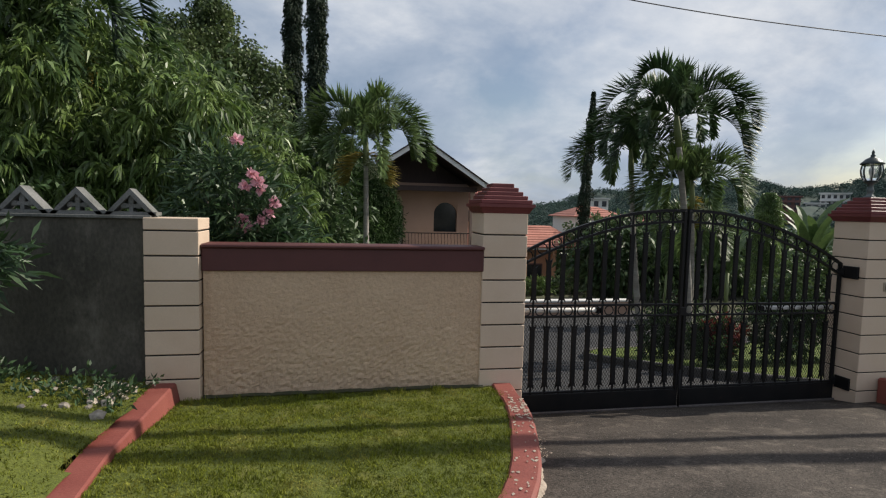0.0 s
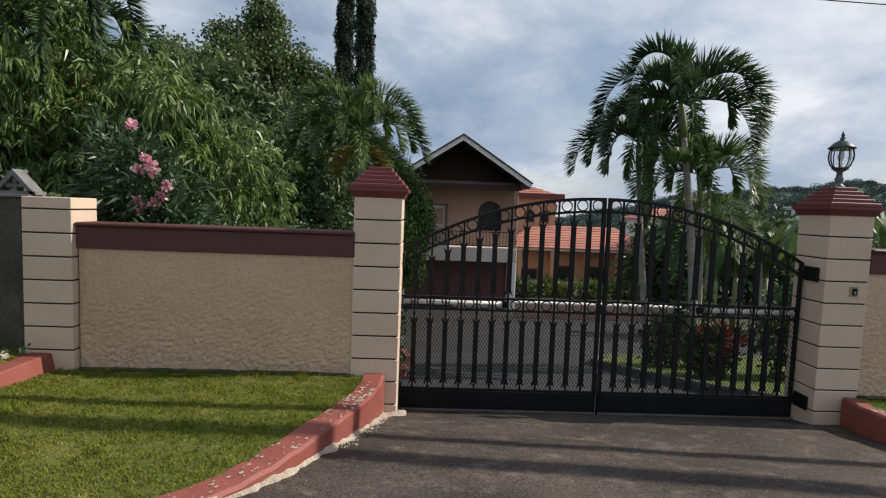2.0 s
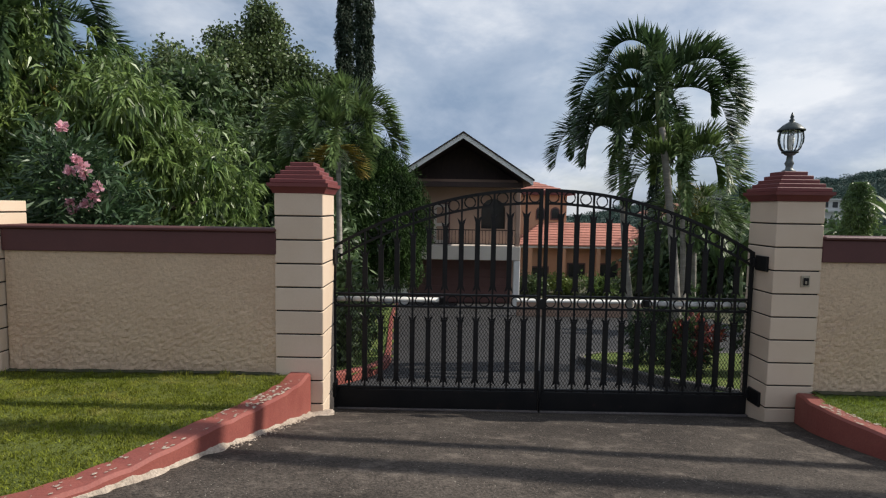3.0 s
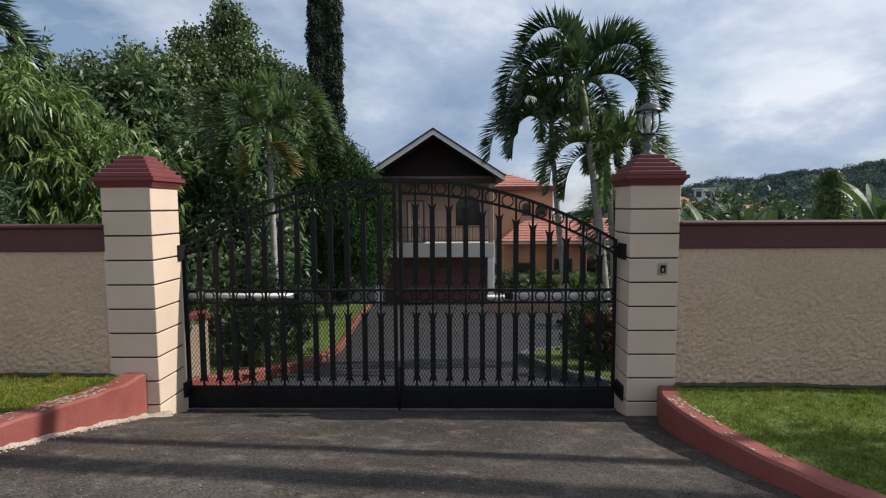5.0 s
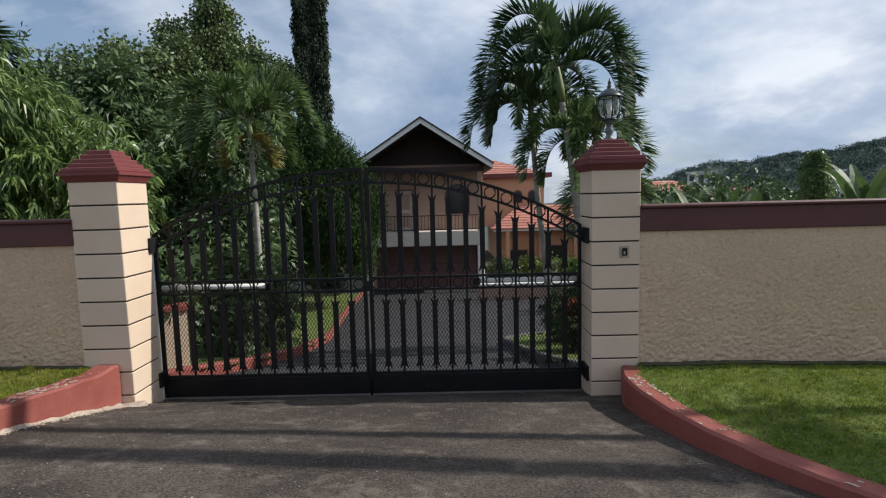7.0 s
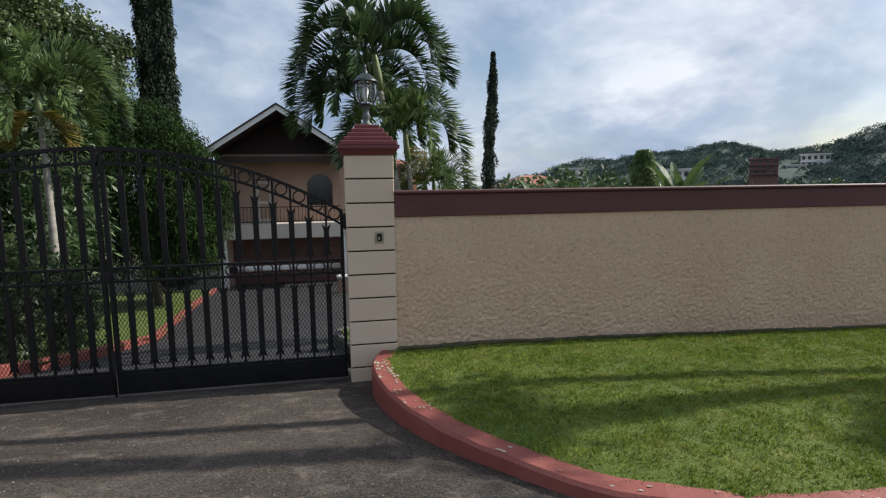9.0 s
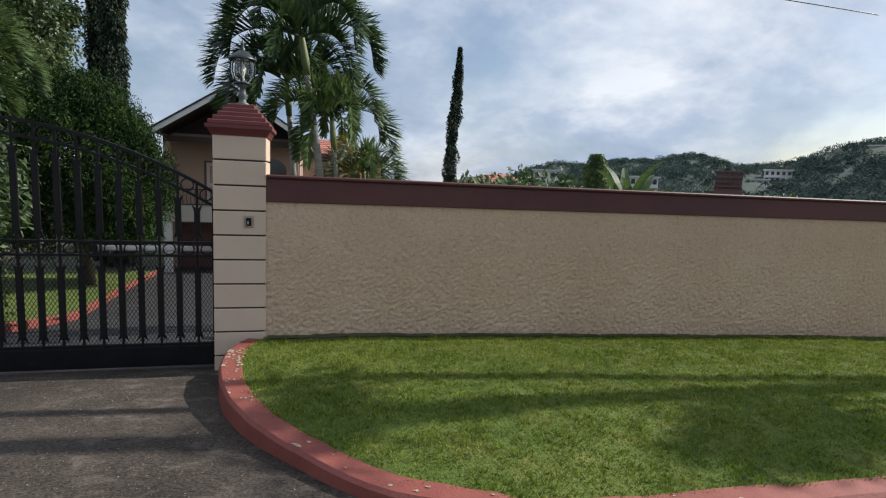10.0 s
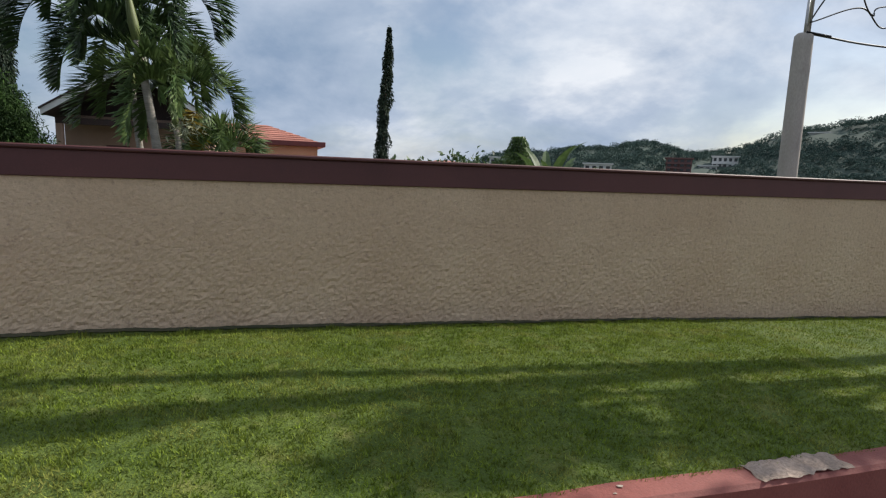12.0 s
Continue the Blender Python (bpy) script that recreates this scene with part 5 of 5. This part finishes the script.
    for s, xe in ((-1, el), (1, er)):
        run = abs(xe - peak[0])
        slope = (peak[1] - eave) / 2.95
        ze = peak[1] - slope * run
        for nm, dz, th2, m, lab in (("roof", 0.0, 0.10, "tile", "clay tile roof slope"), ("soffit", -0.13, 0.03, "soffit", "dark stained timber soffit")):
            bm = bmesh.new()
            q = [(peak[0], peak[1] + dz), (xe, ze + dz), (xe, ze + dz + th2), (peak[0], peak[1] + dz + th2)]
            f = [bm.verts.new((x, ey + 0.04, z)) for x, z in q]
            g = [bm.verts.new((x, 37.0, z)) for x, z in q]
            bm.faces.new(f)
            bm.faces.new(g[::-1])
            for i in range(4):
                bm.faces.new((f[i], g[i], g[(i + 1) % 4], f[(i + 1) % 4]))
            bmesh.ops.recalc_face_normals(bm, faces=bm.faces)
            part(nm, bm, M[m], th, lab)
        bm = bmesh.new()
        q = [(peak[0], peak[1] - 0.14), (xe, ze - 0.14), (xe, ze + 0.09), (peak[0], peak[1] + 0.09)]
        f = [bm.verts.new((x, ey, z)) for x, z in q]
        g = [bm.verts.new((x, ey + 0.038, z)) for x, z in q]
        bm.faces.new(f)
        bm.faces.new(g[::-1])
        for i in range(4):
            bm.faces.new((f[i], g[i], g[(i + 1) % 4], f[(i + 1) % 4]))
        bmesh.ops.recalc_face_normals(bm, faces=bm.faces)
        part("barge_board", bm, M["white"], th, "white painted barge board")
        bm = bmesh.new()
        q = [(peak[0], peak[1] + 0.095), (xe + s * 0.05, ze + 0.062), (xe + s * 0.05, ze + 0.13), (peak[0], peak[1] + 0.165)]
        f = [bm.verts.new((x, ey - 0.06, z)) for x, z in q]
        g = [bm.verts.new((x, ey + 0.3, z)) for x, z in q]
        bm.faces.new(f)
        bm.faces.new(g[::-1])
        for i in range(4):
            bm.faces.new((f[i], g[i], g[(i + 1) % 4], f[(i + 1) % 4]))
        bmesh.ops.recalc_face_normals(bm, faces=bm.faces)
        part("verge", bm, M["soffit"], th, "dark roof verge")
    part("tie_beam", boxbm(0.75, 6.4, 25.3, 25.55, 2.36, 2.6), M["soffit"], th, "dark timber tie beam")
    part("porch_ceiling", boxbm(0.75, 6.4, 25.56, Y - 0.01, 2.5, 2.58), M["soffit"], th)


garage_house()


# ---- peach house ----
def tiled_roof(th, x0, x1, y0, y1, z0, z1, hip, rows):
    """A hipped roof built of overlapping tile courses."""
    for k in range(rows):
        s0, s1 = k / rows, (k + 1) / rows
        bm = bmesh.new()
        for (ax, bx, ay, by) in (((x0, x1, y0, y1)),):
            def ring(s, dz):
                return [(ax + hip * s, ay + (by - ay) / 2 * s, z0 + (z1 - z0) * s + dz), (bx - hip * s, ay + (by - ay) / 2 * s, z0 + (z1 - z0) * s + dz), (bx - hip * s, by - (by - ay) / 2 * s, z0 + (z1 - z0) * s + dz), (ax + hip * s, by - (by - ay) / 2 * s, z0 + (z1 - z0) * s + dz)]
            a, b, c = ring(s0, 0.05), ring(min(1, s1 + 0.02), 0.0), ring(s0, -0.04)
            va, vb, vc = ([bm.verts.new(p) for p in q] for q in (a, b, c))
            for i in range(4):
                j = (i + 1) % 4
                bm.faces.new((va[i], va[j], vb[j], vb[i]))
                bm.faces.new((vc[i], vc[j], va[j], va[i]))
        part("tile_course", bm, M["tile"], th)


def peach_house():
    th = empty("peach_house", (12, 42, -5.8), "peach-painted house with orange clay tile roofs", "house")
    zg = -5.9
    part("wall", boxbm(8.3, 19.0, 41.0, 50, zg, -1.3), M["house_peach"], th, "peach rendered wall")
    part("upper_wall", boxbm(2.0, 12.2, 42.2, 50, -1.25, 2.5), M["house_peach"], th)
    part("eave", boxbm(1.7, 12.75, 41.7, 50.3, 2.5, 2.86, bevel=0.02), M["cap_maroon"], th, "red-brown boxed eave")
    for x in (10.15, 11.3):
        prof = [(x - 0.36, 0.55), (x + 0.36, 0.55)] + [(x + 0.36 * math.cos(a), 1.2 + 0.36 * math.sin(a)) for a in np.linspace(0, math.pi, 9)]
        for nm, k, y, m in (("arched_frame", 1.0, 42.13, "garage"), ("arched_pane", 0.78, 42.10, "dark_glass")):
            bm = bmesh.new()
            f = [bm.verts.new((x + (px - x) * k, y, 1.05 + (pz - 1.05) * k)) for px, pz in prof]
            g = [bm.verts.new((v.co.x, 42.21, v.co.z)) for v in f]
            bm.faces.new(f)
            for i in range(len(f)):
                bm.faces.new((f[i], g[i], g[(i + 1) % len(f)], f[(i + 1) % len(f)]))
            bmesh.ops.recalc_face_normals(bm, faces=bm.faces)
            part(nm, bm, M[m], th)
    tiled_roof(th, 7.85, 19.4, 39.8, 44.6, -1.3, 0.35, 2.4, 9)
    tiled_roof(th, 1.7, 12.5, 43.2, 50.2, 2.86, 4.2, 4.0, 8)
    part("fascia", boxbm(8.0, 19.3, 39.9, 40.05, -1.5, -1.3), M["white"], th)
    for x in (9.1, 11.6, 14.2, 16.6):
        part("porch_column", boxbm(x - 0.16, x + 0.16, 39.95, 40.27, zg, -1.5, bevel=0.02), M["house_peach"], th)
    for x0, x1, z0, z1, m in ((9.4, 10.6, zg, -3.1, "dark_glass"), (12.2, 13.4, -4.6, -2.8, "dark_glass"), (14.6, 15.9, -4.6, -2.8, "dark_glass"), (17.0, 18.2, -4.6, -2.8, "dark_glass")):
        f = part("window_frame", boxbm(x0 - 0.1, x1 + 0.1, 40.93, 41.02, z0 - 0.08, z1 + 0.1), M["garage"], th)
        part("pane", boxbm(x0, x1, 40.9, 40.935, z0, z1), M[m], f)
    part("porch_floor", boxbm(8.3, 19, 39.7, 41, zg - 0.1, zg + 0.15), M["concrete"], th)
    for z in (-4.9, -4.5):
        part("porch_rail", boxbm(11.7, 16.5, 39.98, 40.03, z, z + 0.05), M["iron"], th)


peach_house()

# planting before the porch
for k, (x, y, rr, m) in enumerate(((7.6, 30.5, 0.8, "darkleaf"), (9.4, 31.0, 0.75, "lime"), (11.2, 30.6, 0.95, "mango"), (13.4, 31.0, 0.9, "darkleaf"), (15.6, 30.5, 1.0, "mango"))):
    tree("porch_shrub", (x, y, -3.6), [(x, y, -2.95, rr, 0.6, 0.55), (x + 0.7 * rr, y, -3.1, 0.7 * rr, 0.5, 0.5)], 170, 12, 0.2, 0.07, M[m],
         "low leafy shrub planted before the peach house", "bush", seed=130 + k, spread=0.1, droop=0.2, shell=0.3, r0=0.04)

# ---- trees behind the drive and on the slope ----
k = 0
for x, y, zt, r in ((15.5, 27, 0.9, 2.3), (19.5, 28, 1.6, 2.8), (24.5, 30, 0.9, 3.0), (30, 33, 0.5, 3.4), (37, 36, 0.5, 3.6), (45, 40, 0.5, 4.0), (21, 40, 1.0, 3.2), (53, 44, 0.7, 4.0)):
    k += 1
    tree("slope_tree", (x, y, -3.6), [(x, y, zt - r * 0.55, r, r * 0.8, r * 0.62), (x + r * 0.5, y, zt - r * 0.9, r * 0.8, r * 0.7, r * 0.6), (x - r * 0.6, y, zt - r, r * 0.75, r * 0.7, r * 0.6)], 700, 12, 0.4, 0.17, M["darkleaf"],
         "dark green garden tree on the slope below", seed=80 + k, spread=0.2, droop=0.3, shell=0.5, r0=0.2)
palm("slope_palm", (14.0, 18.4, -2.95), (0.0, 0, 0), (13.95, 18.5, 0.75), 0.75, 10, 95, "small feather palm beyond the boundary wall", radius=0.05, leaflet=0.25, dry=0, shaft=0.3)
palm("slope_palm", (16.6, 20.5, -3.1), (0.0, 0, 0), (16.5, 20.5, 0.7), 0.75, 10, 96, "small feather palm beyond the boundary wall", radius=0.05, leaflet=0.25, dry=0, shaft=0.3)


def valley_house(x, y, w, ze, zr, label):
    th = empty("valley_house", (x, y, ze - 4), label, "house")
    part("wall", boxbm(x - w / 2, x + w / 2, y, y + 6, ze - 6, ze), M["hill_white"], th)
    tiled_roof(th, x - w / 2 - 0.4, x + w / 2 + 0.4, y - 0.5, y + 6.5, ze, zr, w * 0.4, 5)
    for dx in (-0.25, 0.25):
        part("window", boxbm(x + dx * w - 0.5, x + dx * w + 0.5, y - 0.05, y + 0.05, ze - 1.6, ze - 0.5), M["dark_glass"], th)


valley_house(39, 60, 5.0, 0.1, 1.3, "pale house with a red tile roof down the slope")
valley_house(26.5, 52, 5.5, 1.1, 2.2, "pale house with a red tile roof down the slope")


# ---- far hills ----
HILL = [(-95, -1.0), (-40, -1.0), (5, -1.0), (15, -0.4), (17, 0.3), (20, 1.0), (24, 2.1), (27, 2.3), (31, 2.9), (35, 3.2), (38.6, 3.75), (42, 2.9), (46.4, 2.85), (49.6, 4.1), (53, 4.9), (57, 5.5), (66, 6.5), (80, 5.0), (100, 4.0)]


def hill_el(az):
    return float(np.interp(az, [h[0] for h in HILL], [h[1] for h in HILL]))


def hill_z(az, d):
    top = 1.2 + 260 * math.tan(radians(hill_el(az)))
    s = min(1.0, max(0.0, (d - 120) / 140))
    s = s * s * (3 - 2 * s)
    n = fbm(math.sin(radians(az)) * d / 22, math.cos(radians(az)) * d / 22, 0.5, 4)
    return -14 + (top - 1.0 + 14) * s + n * 2.4 * (0.3 + 0.7 * min(1, s * 1.5)) - (0.06 * max(0, d - 262)) - 1.2


def hills():
    azs = np.arange(-95, 100.01, 0.5)
    ds = np.array([110, 130, 150, 165, 180, 195, 210, 222, 234, 246, 256, 262, 275, 300, 340])
    V, F = [], []
    for d in ds:
        for a in azs:
            V.append((d * math.sin(radians(a)) + 5, d * math.cos(radians(a)), hill_z(a, d)))
    n = len(azs)
    for j in range(len(ds) - 1):
        for i in range(n - 1):
            F.append((j * n + i, j * n + i + 1, (j + 1) * n + i + 1, (j + 1) * n + i))
    ob = tagged(mesh("hill", V, F, M["hill"], smooth=True), "wooded hills across the valley, their green greyed with painted haze", "hill", kind="structure")
    rng = np.random.default_rng(5)
    n = 4200
    az = rng.uniform(12, 68, n)
    d = rng.uniform(150, 268, n)
    C = np.array([(q * math.sin(radians(a)) + 5, q * math.cos(radians(a)), hill_z(a, q)) for a, q in zip(az, d)])
    per = 90
    # clearings round the houses
    ok = np.ones(n, bool)
    for a, q, w in ((41.7, 190, 2.0), (45.2, 225, 2.0), (43.6, 215, 1.2), (34.2, 170, 1.4), (53.4, 235, 1.2), (24.4, 165, 1.3)):
        ok &= ~((abs(az - a) < w) & (d < q + 6) & (d > q - 14))
    C = C[ok]
    n = len(C)
    R = np.repeat(rng.uniform(0.8, 2.1, (n, 1)) ** 1.3, per, 0)
    u = rng.normal(0, 1, (n * per, 3))
    u /= np.linalg.norm(u, axis=1, keepdims=True)
    u[:, 2] = abs(u[:, 2])
    P = np.repeat(C, per, 0) + u * R * rng.uniform(0.75, 1.08, (n * per, 1)) * np.array((1.0, 1.0, 0.95))
    D = u + rng.normal(0, 0.7, (n * per, 3))
    holder = empty("hill_woods", (150, 150, 0), "dense woods covering the far hills, haze mixed into the leaf colour", "woods", kind="stuff")
    # canopy colour carries the haze
    leaves("canopy", P, D, 0.42, 0.36, M["hazed_hill_leaf"], holder, rng=rng)


hills()


def hill_house(az, d, el, w, h, floors, m, label, bays=4):
    z0 = 1.1 + d * math.tan(radians(el))
    cx, cy = d * math.sin(radians(az)) + 7, d * math.cos(radians(az))
    th = empty("hill_house", (cx, cy, z0), label, "house", "houses on the hill")
    m4 = pose(cx, cy, z0, 0, 0, -az)
    def put(name, b, material, parent):
        bm = boxbm(*b)
        bm.transform(m4)
        return part(name, bm, material, parent)
    fh = h / floors
    put("wall", (-w / 2, w / 2, 0, 7, -4, h), M[m], th)
    put("roof", (-w / 2 - 0.5, w / 2 + 0.5, -0.6, 7.5, h, h + 0.35), M[m], th)
    for f in range(floors):
        put("balcony", (-w / 2 - 0.2, w / 2 * (0.2 if f % 2 else 1.0), -1.2, 0, fh * f - 0.25, fh * f + 0.1), M[m], th)
        for b in range(bays):
            x = -w / 2 + w * (b + 0.5) / bays
            put("window", (x - w / bays * 0.28, x + w / bays * 0.28, -0.12, 0.02, fh * f + fh * 0.3, fh * f + fh * 0.82), M["dark_glass"], th)


hill_house(41.7, 190, 0.75, 7.6, 4.3, 3, "hill_red", "dark red-brown three-storey house among trees")
hill_house(45.6, 225, 1.15, 8.5, 4.6, 2, "hill_white", "white stepped two-storey villa on the hillside", 5)
hill_house(44.2, 218, 0.75, 6, 2.6, 1, "hill_white", "low white house below the villa", 3)
hill_house(34.2, 170, 0.35, 8, 2.8, 1, "hill_white", "white flat-roofed house below the trees", 4)
hill_house(53.4, 235, 3.5, 13, 4.0, 1, "hill_white", "pale long house near the hilltop", 5)
hill_house(24.4, 165, 0.5, 7, 3.2, 1, "hill_white", "pale house on the low end of the hill", 3)


# ---- concrete pole and cables ----
def pole():
    th = empty("concrete_pole", (16.9, 7.0, -2), "round pale concrete utility pole behind the wall", "utility pole")
    bm = bmesh.new()
    lathe(bm, 0, 0, [(0.155, -2.0), (0.148, 1.0), (0.138, 3.30), (0.134, 3.42), (0.10, 3.46)], 24)
    bm.transform(Matrix.Translation((17.0, 7.0, 0)) @ Matrix.Rotation(radians(-0.6), 4, "Y"))
    part("shaft", bm, M["concrete"], th)
    bm = bmesh.new()
    tube(bm, [(17.03, 7.0, 3.3), (17.07, 7.0, 6.0)], 0.04, 10)
    part("conduit", bm, M["steel"], th, "grey steel riser pipe")
    bm = bmesh.new()
    tube(bm, [(16.90, 6.94, 3.3), (16.91, 6.94, 4.05)], 0.022, 6)
    part("rod", bm, M["steel"], th)
    bm = bmesh.new()
    tube(bm, [(16.90, 6.9, 3.45), (17.35, 6.85, 3.42)], 0.02, 6)
    part("bracket", bm, M["iron"], th)


pole()


def cable_run(pts, r, label):
    bm = bmesh.new()
    tube(bm, smooth_line(pts, 10), r, 6)
    tagged(part("overhead_cable", bm, M["cable"]), label, "cable", "overhead cables")


cable_run([(17.0, 6.95, 3.45), (19, 6.9, 3.42), (24, 6.6, 3.6)], 0.016, "thin black cable leaving the concrete pole")
cable_run([(17.0, 6.95, 3.62), (18.0, 6.9, 3.95), (18.6, 6.9, 3.7), (19.4, 6.8, 4.15), (24, 6.6, 4.2)], 0.012, "loose black cable looping from the pole")
cable_run([(16.98, 7.0, 3.55), (17.3, 6.9, 4.1), (17.8, 6.9, 4.35), (18.2, 6.85, 3.85), (18.9, 6.85, 4.05), (24, 6.6, 3.95)], 0.012, "loose black cable looping from the pole")
cable_run([(3.0, 18.6, 9.9), (14.6, 18.6, 9.1), (30, 18.6, 8.9)], 0.02, "thin overhead power cable against the sky")
# street cables, which shade the lawn
cable_run([(-30, 5.05, 5.6), (8, 4.66, 5.2), (15, 4.60, 5.2), (18, 4.34, 5.2), (30, 3.4, 5.3)], 0.07, "black bundled street cable above the lawn")
cable_run([(-30, 5.25, 7.4), (8, 4.45, 7.0), (17, 4.24, 7.0), (20, 4.33, 7.0), (50, 4.2, 7.2)], 0.125, "thick black bundled street cable above the lawn")


# ---- rubble by the grey wall ----
rng = np.random.default_rng(9)
for k in range(60):
    x, y = -1.66 - abs(rng.normal(0, 0.34)), 4.78 - abs(rng.normal(0, 0.30))
    s = rng.uniform(0.012, 0.034) if k > 9 else rng.uniform(0.035, 0.055)
    bm = bmesh.new()
    bmesh.ops.create_icosphere(bm, subdivisions=1, radius=s)
    for v in bm.verts:
        v.co *= 1 + 0.7 * fbm(v.co.x * 22 + k, v.co.y * 22, v.co.z * 22)
        v.co.z *= 0.7
    ob = part("rubble_stone", bm, M["rock"])
    ob.location = (x, y, lawn_far_left_z(x, y) + s * 0.35)
    tagged(ob, "pale broken stone lying in the grass", "stone", "rubble stones")
C, D = clump_points([(-2.1, 4.55, 0.04, 0.6, 0.3, 0.10), (-2.8, 4.5, 0.12, 0.7, 0.35, 0.14), (-3.6, 4.6, 0.2, 0.6, 0.3, 0.16), (-1.8, 4.3, 0.0, 0.3, 0.3, 0.07)], 200, 9, rng, 0.03, 0.15, -0.6)
wd = empty("weeds", (-2.2, 4.7, 0.05), "low green weeds growing along the wall foot", "weeds", kind="stuff")
leaves("weed_leaves", C, D, 0.06, 0.024, M["oleander"], wd, rng=rng)
# street tree that shades the lawn
tree("street_tree", (18.6, 2.9, -0.9), [(17.6, 3.5, 5.6, 0.6, 0.3, 0.28), (15.25, 4.3, 6.2, 0.1, 0.85, 0.1), (19.3, 3.3, 5.5, 0.5, 0.35, 0.3)], 230, 12, 0.2, 0.09, M["darkleaf"], "street tree with a loose crown beside the lane", seed=99, spread=0.12, droop=0.2, shell=0.3, r0=0.12)


# ---- paint chips on the kerbs ----
def chips(owner, line, zf, side, spans, seed):
    """Flakes of bare concrete along the top edges of a kerb."""
    rng = np.random.default_rng(seed)
    V, F = [], []
    for i0, i1, count, size in spans:
        for _ in range(count):
            t = rng.uniform(i0, i1)
            i = min(int(t), len(line) - 2)
            p = line[i] + (line[i + 1] - line[i]) * (t - i)
            d = line[i + 1] - line[i]
            d = d / np.linalg.norm(d)
            nrm = np.array((-d[1], d[0])) * side
            q = p + nrm * rng.choice([rng.uniform(0.02, 0.06), rng.uniform(0.09, 0.17), rng.uniform(0.03, 0.17)])
            z = zf(*p) + 0.006 * fbm(p[0] * 5, p[1] * 5) + 0.0045
            k, n = len(V), int(rng.integers(5, 8))
            s = size * rng.uniform(0.35, 1.3)
            for j in range(n):
                a = 2 * math.pi * j / n
                r = s * rng.uniform(0.5, 1.2)
                o = d * math.cos(a) * r * 1.5 + nrm * math.sin(a) * r
                V.append((q[0] + o[0], q[1] + o[1], z))
            F.append(tuple(range(k, k + n)))
    tagged(mesh("paint_chips", V, F, M["broken"], bpy.data.objects[owner], "pale bare concrete where the red paint has flaked"), kind="stuff")


chips("kerb_left", KERB_L, lambda x, y: lawn_left_z(x, y) + 0.02, -1, [(5, 12.5, 90, 0.013), (12, 36, 70, 0.010), (2, 6, 8, 0.008)], 3)
chips("kerb_right", KERB_R, lambda x, y: lawn_right_z(x, y + 0.08) + 0.010, 1, [(5, 11, 44, 0.013), (11, 18, 24, 0.010), (24, 50, 26, 0.013)], 4)


# ---- broken stretch of the kerb ----
def broken_kerb():
    rng = np.random.default_rng(8)
    V, F = [], []
    nx, ny = 22, 7
    for i in range(nx + 1):
        for j in range(ny + 1):
            x, y = 11.12 + 0.62 * i / nx, 2.036 + 0.155 * j / ny
            edge = min(i, nx - i, 3) / 3 * min(j + 1, 3) / 3
            V.append((x + rng.normal(0, 0.006), y + rng.normal(0, 0.005) + 0.008 * fbm(x * 6, y * 6), lawn_right_z(x, 2.11) + 0.014 + 0.009 * fbm(x * 18, y * 18) + 0.006 * edge))
    m = ny + 1
    for i in range(nx):
        for j in range(ny):
            F.append((i * m + j, (i + 1) * m + j, (i + 1) * m + j + 1, i * m + j + 1))
    mesh("broken_patch", V, F, M["crumbled"], bpy.data.objects["kerb_right"], "crumbled bare concrete stretch of the kerb")


broken_kerb()


# crumbled concrete along the foot of the left kerb
def crumbs():
    rng = np.random.default_rng(23)
    V, F = [], []
    for _ in range(260):
        t = rng.uniform(0, 17) if rng.random() < 0.6 else rng.uniform(0, 5)
        i = int(t)
        p = KERB_L[i] + (KERB_L[i + 1] - KERB_L[i]) * (t - i)
        d = KERB_L[i + 1] - KERB_L[i]
        d = d / np.linalg.norm(d)
        q = p + np.array((-d[1], d[0])) * (0.008 + abs(rng.normal(0, 0.035)))
        if q[1] > 4.88:
            q[0] += 0.13
        z = drive_z(*q) + 0.008 * fbm(q[0] * 1.3, q[1] * 1.3)
        s, a = rng.uniform(0.005, 0.015), rng.uniform(0, 6.28)
        k = len(V)
        V += [(q[0] + s * math.cos(a + 1.57 * j) * rng.uniform(0.6, 1.4), q[1] + s * math.sin(a + 1.57 * j) * rng.uniform(0.6, 1.4), z - 0.002) for j in range(4)]
        V.append((q[0], q[1], z + s * 0.7))
        F += [(k + j, k + (j + 1) % 4, k + 4) for j in range(4)]
    tagged(mesh("concrete_crumbs", V, F, M["broken"]), "pale crumbs of concrete along the kerb foot", "crumbs", kind="stuff")


def kerb_skirt():
    V, F = [], []
    pts = smooth_line([tuple(p) for p in KERB_L[:34]], 4)
    for i, p in enumerate(pts):
        d = pts[min(i + 1, len(pts) - 1)] - pts[max(i - 1, 0)]
        d = d / np.linalg.norm(d)
        nrm = np.array((-d[1], d[0]))
        w = max(0.004, 0.022 + 0.05 * fbm(p[0] * 7, p[1] * 7, 2.0) + (0.05 if i < 14 else 0.0))
        for k, up in ((-0.01, 0.034 + 0.03 * fbm(p[0] * 9, p[1] * 9, 6.0)), (0.35 * w, 0.016), (w, -0.004)):
            q = p + nrm * k
            V.append((q[0], q[1], drive_z(*q) + 0.008 * fbm(q[0] * 1.3, q[1] * 1.3) + up))
    for i in range(len(pts) - 1):
        for k in range(2):
            F.append((i * 3 + k, i * 3 + k + 1, i * 3 + k + 4, i * 3 + k + 3))
    mesh("worn_foot", V, F, M["broken"], bpy.data.objects["kerb_left"], "pale crumbled concrete along the kerb foot")


kerb_skirt()
crumbs()
